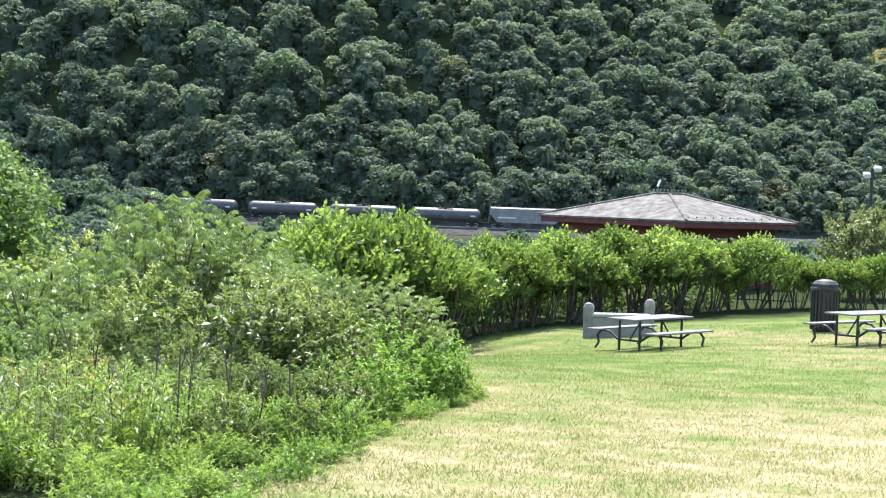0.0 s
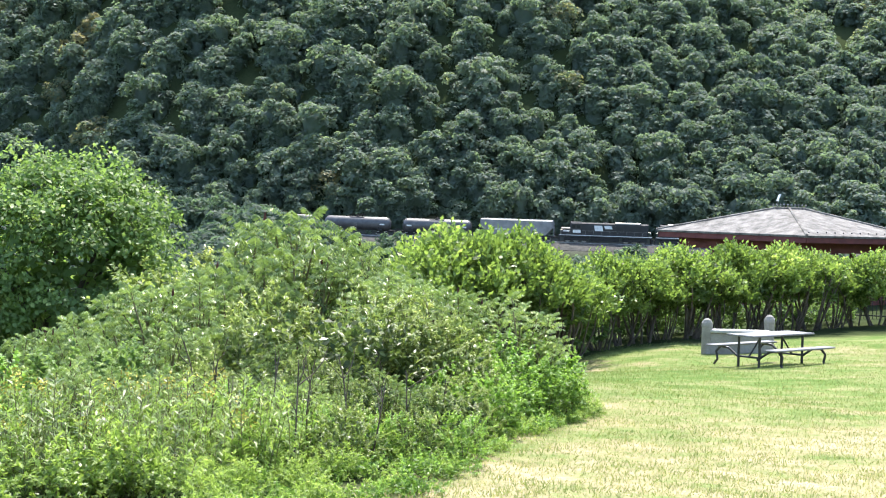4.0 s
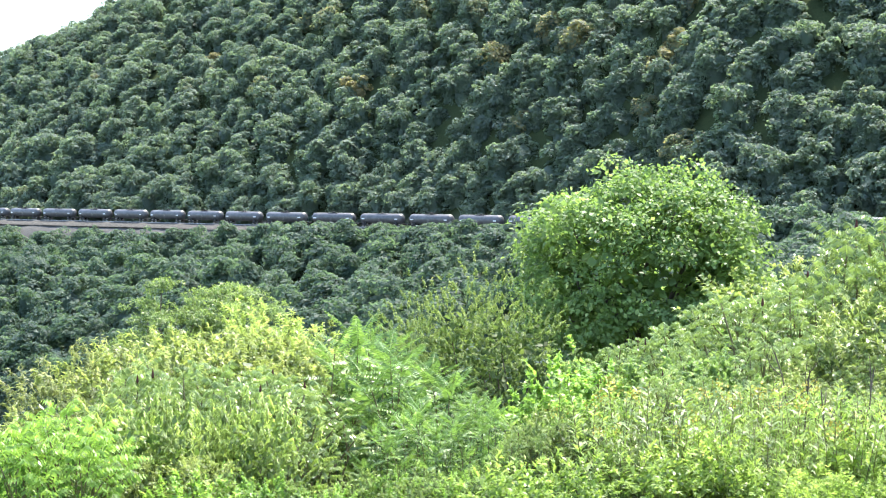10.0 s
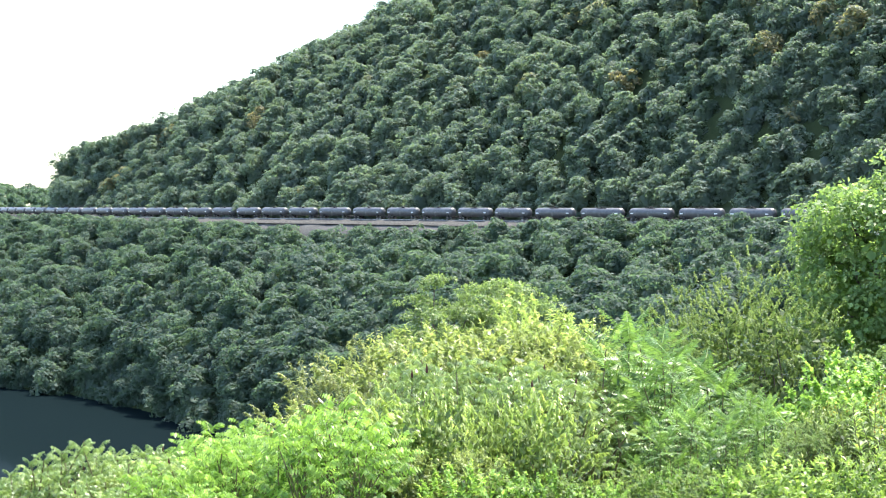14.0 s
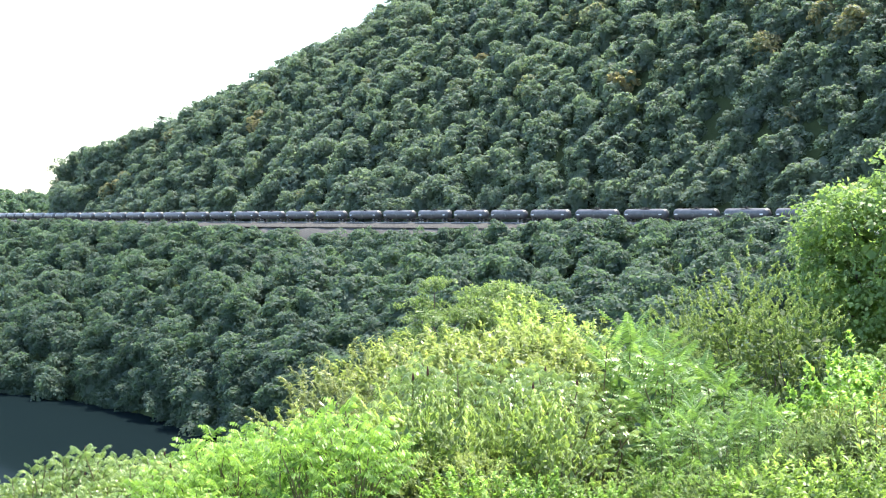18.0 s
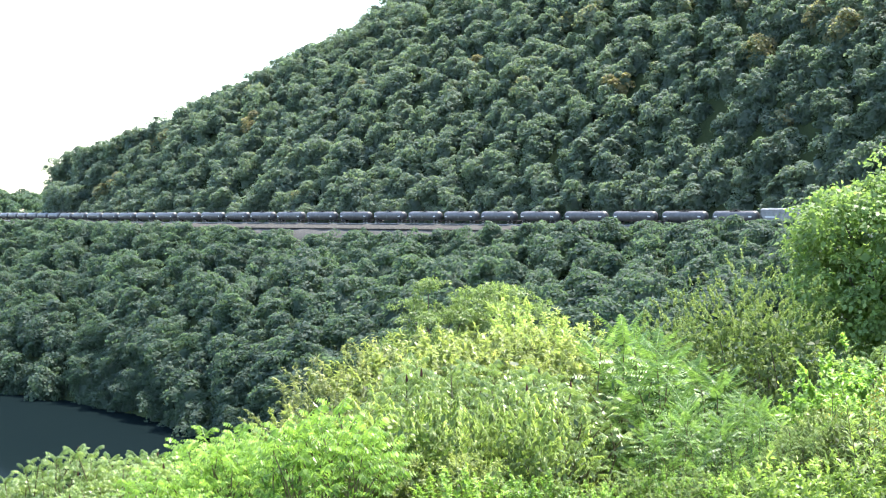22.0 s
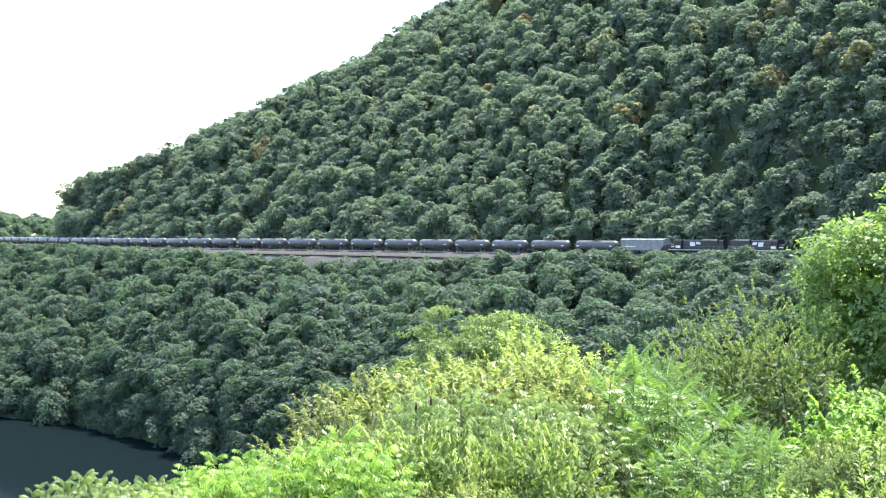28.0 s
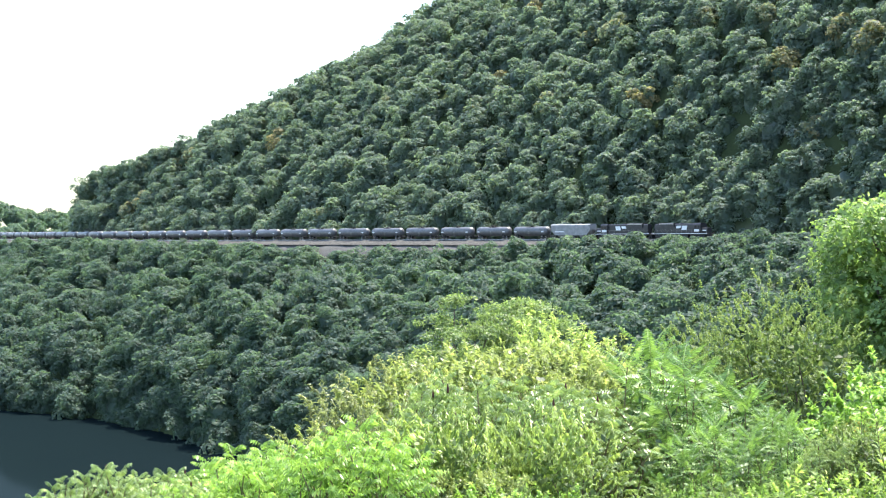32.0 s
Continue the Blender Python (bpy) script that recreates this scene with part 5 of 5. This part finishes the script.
def build_pavilion():
    x, y = polar(8.15, 59.5)
    g = drop(x, y)
    t = thing("pavilion", "open red wooden park pavilion with grey shingled hip roof", "pavilion", pose(x, y, g, 0, 0, 44))
    e, eave, peak = 3.45, 1.1 - g, 2.02 - g
    bm = bmesh.new()
    out = [bm.verts.new((sx * e, sy * e, eave)) for sx, sy in ((-1, -1), (1, -1), (1, 1), (-1, 1))]
    low = [bm.verts.new((sx * (e - 0.02), sy * (e - 0.02), eave - 0.07)) for sx, sy in ((-1, -1), (1, -1), (1, 1), (-1, 1))]
    ra, rb = bm.verts.new((-0.38, 0.38, peak)), bm.verts.new((0.38, -0.38, peak))
    for f in ((out[0], out[1], rb, ra), (out[1], out[2], rb), (out[2], out[3], ra, rb), (out[3], out[0], ra)):
        bm.faces.new(f)
    for k in range(4):
        j = (k + 1) % 4
        bm.faces.new((low[k], low[j], out[j], out[k]))
    bm.faces.new(low[::-1])
    bmesh.ops.recalc_face_normals(bm, faces=bm.faces[:])
    roof = part("roof", bm, SHINGLE, t, "weathered grey shingle hip roof")
    # snow guards above the eaves
    for k in range(13):
        u = -e + 0.5 + (2 * e - 1.0) * k / 12
        for side in (0, 1):
            x0, y0 = (u, -e + 0.3) if side == 0 else (e - 0.3, u)
            z0 = eave + 0.3 * (peak - eave) / e
            part("snow_guard", box(bmesh.new(), x0 - 0.02, y0 - 0.02, z0, x0 + 0.02, y0 + 0.02, z0 + 0.05, 0.006), BLACK_METAL, roof)
    # hip caps and cresting
    for c in ((-e, -e), (e, -e), (e, e), (-e, e)):
        near = (-0.38, 0.38) if c[0] * -1 + c[1] > 0 else (0.38, -0.38)
        if abs(c[0] + c[1]) > 1:
            near = (0.0, 0.0)
        part("hip_cap", rod(bmesh.new(), (c[0], c[1], eave + 0.01), (near[0], near[1], peak + 0.015), 0.05, sides=6), SHINGLE, roof)
    part("ridge_board", rod(bmesh.new(), (-0.42, 0.42, peak + 0.02), (0.42, -0.42, peak + 0.02), 0.045, sides=6), SHINGLE, roof)
    for k in range(10):
        u = -0.42 + 0.84 * k / 9
        bm = rod(bmesh.new(), (u, -u, peak + 0.03), (u, -u, peak + 0.13), 0.012, sides=5)
        lathe(bm, ((0.01, -0.035), (0.035, 0), (0.01, 0.035)), 6, Matrix.Translation((u, -u, peak + 0.15)))
        part("crest_finial", bm, STEEL, roof, "small steel ridge finial")
    vane = part("weather_vane", rod(bmesh.new(), (-0.3, 0.3, peak), (-0.3, 0.3, peak + 0.3), 0.015, sides=6), STEEL, roof, "tilted steel weather vane")
    part("vane_blade", box(bmesh.new(), -0.02, -0.05, -0.1, 0.02, 0.05, 0.2, 0.01, Matrix.Translation((-0.3, 0.3, peak + 0.36)) @ Matrix.Rotation(0.5, 4, "Y")), WHITE_PAINT, vane)
    for k in range(4):
        r = Matrix.Rotation(k * math.pi / 2, 4, "Z")
        part("fascia", box(bmesh.new(), -e + 0.08, -e + 0.05, eave - 0.26, e - 0.08, -e + 0.09, eave - 0.074, 0.006, r), RED_WOOD, t)
        part("beam", box(bmesh.new(), -e + 0.6, -e + 0.62, eave - 0.62, e - 0.6, -e + 0.78, eave - 0.2, 0.01, r), RED_WOOD, t)
        part("soffit", box(bmesh.new(), -e + 0.1, -e + 0.1, eave - 0.12, e - 0.1, -e + 0.9, eave - 0.09, 0, r), DARK_WOOD, t)
        for u in (-e + 0.7, -0.9, 0.9):
            part("post", box(bmesh.new(), u - 0.09, -e + 0.61, 0, u + 0.09, -e + 0.79, eave - 0.62, 0.01, r), RED_WOOD, t)
        part("low_wall", box(bmesh.new(), -e + 0.8, -e + 0.66, 0, e - 1.0, -e + 0.74, 0.95, 0.01, r), RED_WOOD, t)
    part("floor_slab", box(bmesh.new(), -e + 0.4, -e + 0.4, -0.1, e - 0.4, e - 0.4, 0.06), CONCRETE, t)


def build_lamp_post():
    x, y = polar(15.2, 62)
    g = drop(x, y)
    top = 1.6 + 62 * math.tan(radians(1.55)) - g
    t = thing("lamp_post", "black park lamp post with two pale lamp heads", "lamp", pose(x, y, g))
    part("pole", rod(bmesh.new(), (0, 0, 0), (0, 0, top), 0.07, 0.055, 10), BLACK_METAL, t)
    part("base", lathe(bmesh.new(), ((0.16, 0), (0.15, 0.2), (0.09, 0.35)), 12), BLACK_METAL, t)
    for s, h in ((-1, -0.25), (1, 0.0)):
        part("arm", rod(bmesh.new(), (0, 0, top + h - 0.1), (s * 0.14, 0, top + h), 0.02, sides=6), BLACK_METAL, t)
        part("lamp_head", box(bmesh.new(), -0.13, -0.16, -0.09, 0.13, 0.12, 0.09, 0.03, Matrix.Translation((s * 0.2, -0.03, top + h)) @ Matrix.Rotation(0.35, 4, "X")), WHITE_PAINT, t, "pale lamp head")


build_tables()
build_litter_bin()
build_stone_seat()
build_fence()
build_pavilion()
build_lamp_post()


# ---- train ----
def bogie(parent, x, name="bogie"):
    b = part(name, box(bmesh.new(), x - 1.2, -1.05, 0.35, x + 1.2, -0.85, 0.75, 0.05), RUST_DARK, parent)
    part("side_frame", box(bmesh.new(), x - 1.2, 0.85, 0.35, x + 1.2, 1.05, 0.75, 0.05), RUST_DARK, b)
    part("bolster", box(bmesh.new(), x - 0.2, -0.85, 0.45, x + 0.2, 0.85, 0.85, 0.03), RUST_DARK, b)
    for dx in (-0.88, 0.88):
        bm = bmesh.new()
        for y in (-0.75, 0.75):
            rod(bm, (x + dx, y - 0.07, 0.46), (x + dx, y + 0.07, 0.46), 0.46, sides=14)
        rod(bm, (x + dx, -0.7, 0.46), (x + dx, 0.7, 0.46), 0.08, sides=6)
        part("wheelset", bm, STEEL, b)


def tank_car():
    """Seventeen metres over the couplers, along x; the rails' top is at z = 0."""
    t = thing("tank_car", "black cylindrical railway tank car in the freight train", "tank car", group="train")
    turn = Matrix.Translation((0, 0, 2.5)) @ Matrix.Rotation(math.pi / 2, 4, "Y")
    part("tank", lathe(bmesh.new(), ((0.3, -7.75), (1.0, -7.55), (1.42, -7.1), (1.5, -6.6), (1.5, 6.6), (1.42, 7.1), (1.0, 7.55), (0.3, 7.75)), 20, turn), TANK_PAINT, t, "black tank shell", smooth=True)
    for x in (-4.2, 0.0, 4.2):
        part("tank_band", lathe(bmesh.new(), ((1.51, -0.06), (1.52, 0.0), (1.51, 0.06)), 20, Matrix.Translation((x, 0, 2.5)) @ Matrix.Rotation(math.pi / 2, 4, "Y")), TANK_PAINT, t)
    part("dome", lathe(bmesh.new(), ((0.42, 3.9), (0.42, 4.2), (0.36, 4.26), (0.05, 4.28)), 14), RUST_DARK, t)
    bm = bmesh.new()
    for y in (-0.75, 0.75):
        for x0, x1 in ((-1.6, 1.6),):
            rod(bm, (x0, y, 4.45), (x1, y, 4.45), 0.03, sides=5)
        for x in (-1.6, 0, 1.6):
            rod(bm, (x, y, 3.8), (x, y, 4.45), 0.025, sides=5)
    box(bm, -1.7, -0.8, 3.86, 1.7, -0.45, 3.92)
    part("walkway", bm, RUST_DARK, t)
    bm = bmesh.new()
    for x in (-0.2, 0.2):
        rod(bm, (x, -1.58, 0.9), (x, -1.56, 2.6), 0.02, sides=5)
    for k in range(6):
        rod(bm, (-0.2, -1.58, 1.0 + k * 0.3), (0.2, -1.58, 1.0 + k * 0.3), 0.015, sides=5)
    part("ladder", bm, STEEL, t)
    for s in (-1, 1):
        part("stub_sill", box(bmesh.new(), *sorted((s * 4.6, s * 8.6))[:1], -0.35, 0.75, max(s * 4.6, s * 8.6), 0.35, 1.12, 0.03), RUST_DARK, t)
        part("saddle", box(bmesh.new(), s * 5.6 - 0.5, -1.3, 1.0, s * 5.6 + 0.5, 1.3, 1.75, 0.05), RUST_DARK, t)
        part("end_platform", box(bmesh.new(), s * 7.9 - 0.45, -1.45, 1.05, s * 7.9 + 0.45, 1.45, 1.15, 0.02), RUST_DARK, t)
        part("coupler", box(bmesh.new(), s * 8.85 - 0.3, -0.12, 0.75, s * 8.85 + 0.3, 0.12, 1.0, 0.04), RUST_DARK, t)
        part("data_panel", box(bmesh.new(), s * 6.1 - 0.55, -1.53, 2.25, s * 6.1 + 0.55, -1.5, 2.55), WHITE_PAINT, t, "small white lettering panel")
        bogie(t, s * 5.9)
    return t


def hopper_car():
    t = thing("hopper_car", "light grey ribbed covered hopper car behind the engines", "hopper car", group="train")
    bm = prism(bmesh.new(), [(-7.9, 4.35), (-7.9, 2.9), (-6.4, 1.25), (6.4, 1.25), (7.9, 2.9), (7.9, 4.35)], -1.5, 1.5, "y")
    part("body", bm, HOPPER_PAINT, t, "grey ribbed steel body")
    part("roof", prism(bmesh.new(), [(-1.52, 4.35), (1.52, 4.35), (1.1, 4.62), (-1.1, 4.62)], -7.9, 7.9, "x"), HOPPER_PAINT, t)
    for k in range(19):
        x = -7.6 + k * 0.845
        lo = 1.25 if abs(x) < 6.4 else 1.25 + (abs(x) - 6.4) * 1.1
        for y in (-1.5, 1.5):
            part("rib", box(bmesh.new(), x - 0.05, y - 0.07, lo, x + 0.05, y + 0.07, 4.33), HOPPER_PAINT, t)
    part("running_board", box(bmesh.new(), -8.2, -0.3, 4.64, 8.2, 0.3, 4.7), HOPPER_PAINT, t)
    for x in (-4.2, 0, 4.2):
        part("discharge_chute", prism(bmesh.new(), [(-1.4, 1.25), (1.4, 1.25), (0.4, 0.4), (-0.4, 0.4)], x - 0.9, x + 0.9, "x"), HOPPER_PAINT, t)
    for s in (-1, 1):
        part("end_sill", box(bmesh.new(), s * 7.8 - 0.7, -1.4, 0.85, s * 7.8 + 0.7, 1.4, 1.2, 0.03), RUST_DARK, t)
        for y in (-1.3, 1.3):
            part("corner_post", rod(bmesh.new(), (s * 8.3, y, 1.1), (s * 8.0, y, 4.4), 0.06, sides=6), HOPPER_PAINT, t)
        part("coupler", box(bmesh.new(), s * 8.75 - 0.3, -0.12, 0.75, s * 8.75 + 0.3, 0.12, 1.0, 0.04), RUST_DARK, t)
        bogie(t, s * 6.2)
    part("lettering", box(bmesh.new(), -6.3, -1.6, 2.2, -2.4, -1.575, 2.5), WHITE_PAINT, t, "pale worn lettering")
    return t


def engine():
    t = thing("diesel_engine", "black diesel locomotive with white markings pushing the train", "locomotive", group="train")
    part("frame", box(bmesh.new(), -10.2, -1.5, 1.25, 10.2, 1.5, 1.65, 0.04), LOCO_PAINT, t)
    part("long_hood", prism(bmesh.new(), [(-0.95, 1.65), (0.95, 1.65), (0.95, 4.15), (0.7, 4.4), (-0.7, 4.4), (-0.95, 4.15)], -9.3, 5.2, "x"), LOCO_PAINT, t)
    part("radiator", prism(bmesh.new(), [(-1.3, 3.4), (1.3, 3.4), (1.3, 4.45), (1.0, 4.6), (-1.0, 4.6), (-1.3, 4.45)], -7.6, -2.0, "x"), LOCO_PAINT, t)
    cab = part("cab", prism(bmesh.new(), [(-1.5, 1.65), (1.5, 1.65), (1.5, 4.1), (1.1, 4.55), (-1.1, 4.55), (-1.5, 4.1)], 5.2, 7.7, "x"), LOCO_PAINT, t)
    for side in (-1, 1):
        for x in (5.6, 6.7):
            part("cab_window", box(bmesh.new(), x, *sorted((side * 1.5, side * 1.53))[:1], 3.1, x + 0.8, max(side * 1.5, side * 1.53), 3.8), DARK_GLASS, cab)
        lo, hi = sorted((side * 1.505, side * 1.525))
        part("cab_panel", box(bmesh.new(), 5.5, lo, 2.1, 7.2, hi, 2.75), WHITE_PAINT, cab, "white marking panel")
        lo, hi = sorted((side * 1.5, side * 1.53))
        part("sill_stripe", box(bmesh.new(), -10.1, lo, 1.5, 10.1, hi, 1.62), WHITE_PAINT, t, "white sill stripe")
        lo, hi = sorted((side * 1.3, side * 1.33))
        part("radiator_strip", box(bmesh.new(), -7.4, lo, 4.22, -2.2, hi, 4.44), STEEL, t, "pale radiator edge")
        lo, hi = sorted((side * 0.96, side * 0.98))
        part("emblem", prism(bmesh.new(), [(-1.5, 3.1), (0.1, 3.1), (0.4, 3.8), (-1.2, 3.8)], lo, hi, "y"), WHITE_PAINT, t, "white side emblem")
        part("emblem", prism(bmesh.new(), [(0.5, 2.6), (2.3, 2.6), (2.6, 3.8), (0.8, 3.8)], lo, hi, "y"), WHITE_PAINT, t, "white side emblem")
        part("number_bar", box(bmesh.new(), 8.0, *sorted((side * 1.0, side * 1.02))[:1], 2.3, 9.3, max(side * 1.0, side * 1.02), 2.6), WHITE_PAINT, t, "white marking bar")
    part("nose", prism(bmesh.new(), [(-1.0, 1.65), (1.0, 1.65), (1.0, 3.0), (0.7, 3.25), (-0.7, 3.25), (-1.0, 3.0)], 7.7, 9.7, "x"), LOCO_PAINT, t)
    part("exhaust_fan", lathe(bmesh.new(), ((0.6, 4.4), (0.6, 4.6), (0.5, 4.62)), 14), LOCO_PAINT, t)
    part("fuel_tank", box(bmesh.new(), -3.0, -1.35, 0.35, 3.2, 1.35, 1.25, 0.1), RUST_DARK, t)
    for s in (-1, 1):
        part("bogie_frame", box(bmesh.new(), s * 6.4 - 2.6, -1.3, 0.4, s * 6.4 + 2.6, 1.3, 1.1, 0.08), RUST_DARK, t)
        for dx in (-1.8, 0, 1.8):
            part("wheelset", rod(bmesh.new(), (s * 6.4 + dx, -0.85, 0.5), (s * 6.4 + dx, 0.85, 0.5), 0.5, sides=14), STEEL, t)
        bm = bmesh.new()
        for x in np.linspace(-9.8, 9.8, 12):
            rod(bm, (x, s * 1.45, 1.65), (x, s * 1.45, 2.6), 0.02, sides=5)
        rod(bm, (-9.8, s * 1.45, 2.6), (9.8, s * 1.45, 2.6), 0.02, sides=5)
        part("handrail", bm, STEEL, t)
        part("coupler", box(bmesh.new(), s * 10.5 - 0.4, -0.12, 0.75, s * 10.5 + 0.4, 0.12, 1.0, 0.04), RUST_DARK, t)
        part("snow_plow", prism(bmesh.new(), [(-1.4, 0.2), (1.4, 0.2), (1.3, 1.2), (-1.3, 1.2)], *sorted((s * 10.0, s * 10.3)), "x"), RUST_DARK, t)
    return t


def place_on_track(s, ahead=5.0):
    """The pose of a car whose middle is s along the line, its x axis leading right along it."""
    a, b = on_track(s - ahead), on_track(s + ahead)
    d = Vector(a - b)
    p = (a + b) / 2
    return Matrix.Translation(p) @ Matrix.Rotation(math.atan2(d.y, d.x), 4, "Z") @ Matrix.Rotation(-math.asin(d.z / d.length), 4, "Y")


TANKS, TANK_LONG, HOPPER_LONG, ENGINE_LONG = 42, 18.1, 17.6, 21.2
train, turned = [], []      # cars with their offsets, and those that face the other way


def build_train():
    """From the hopper's front end forwards the tanks, behind it the two engines. Offsets along the line from the hopper's front."""
    first = tank_car()
    train.append((first, TANK_LONG / 2))
    for k in range(1, TANKS):
        train.append((copy_thing(first, Matrix.Identity(4)), TANK_LONG * (k + 0.5)))
    train.append((hopper_car(), -HOPPER_LONG / 2))
    e = engine()
    train.append((e, -HOPPER_LONG - ENGINE_LONG / 2))
    turned.append(e)
    train.append((copy_thing(e, Matrix.Identity(4)), -HOPPER_LONG - ENGINE_LONG * 1.5))


build_train()


# ---- what moves ----
# seconds, and the turn at which the hopper's front end is then seen
HOPPER_AT = ((0, 1.55), (7, -6.96), (8, -8.2), (9, -9.45), (23, -24.6), (25.5, -26.99), (27.5, -28.73), (28, -29.13), (29, -29.91), (30, -30.69), (32, -32.15))


def motions():
    """The freight train rolls left along the hillside; its two engines, back to back, push from behind."""
    times = np.array([t for t, _ in HOPPER_AT], float)
    fit = np.polyfit(times, [track_s(az) for _, az in HOPPER_AT], 3)
    for car, offset in train:
        rows = []
        for t in range(0, 33, 2):
            s = float(np.polyval(fit, t)) + offset
            m = place_on_track(min(s, float(line_s[-1]) - 12))
            rows.append((t, m @ Matrix.Rotation(math.pi, 4, "Z") if car in turned else m))
        walk(car, rows)


motions()
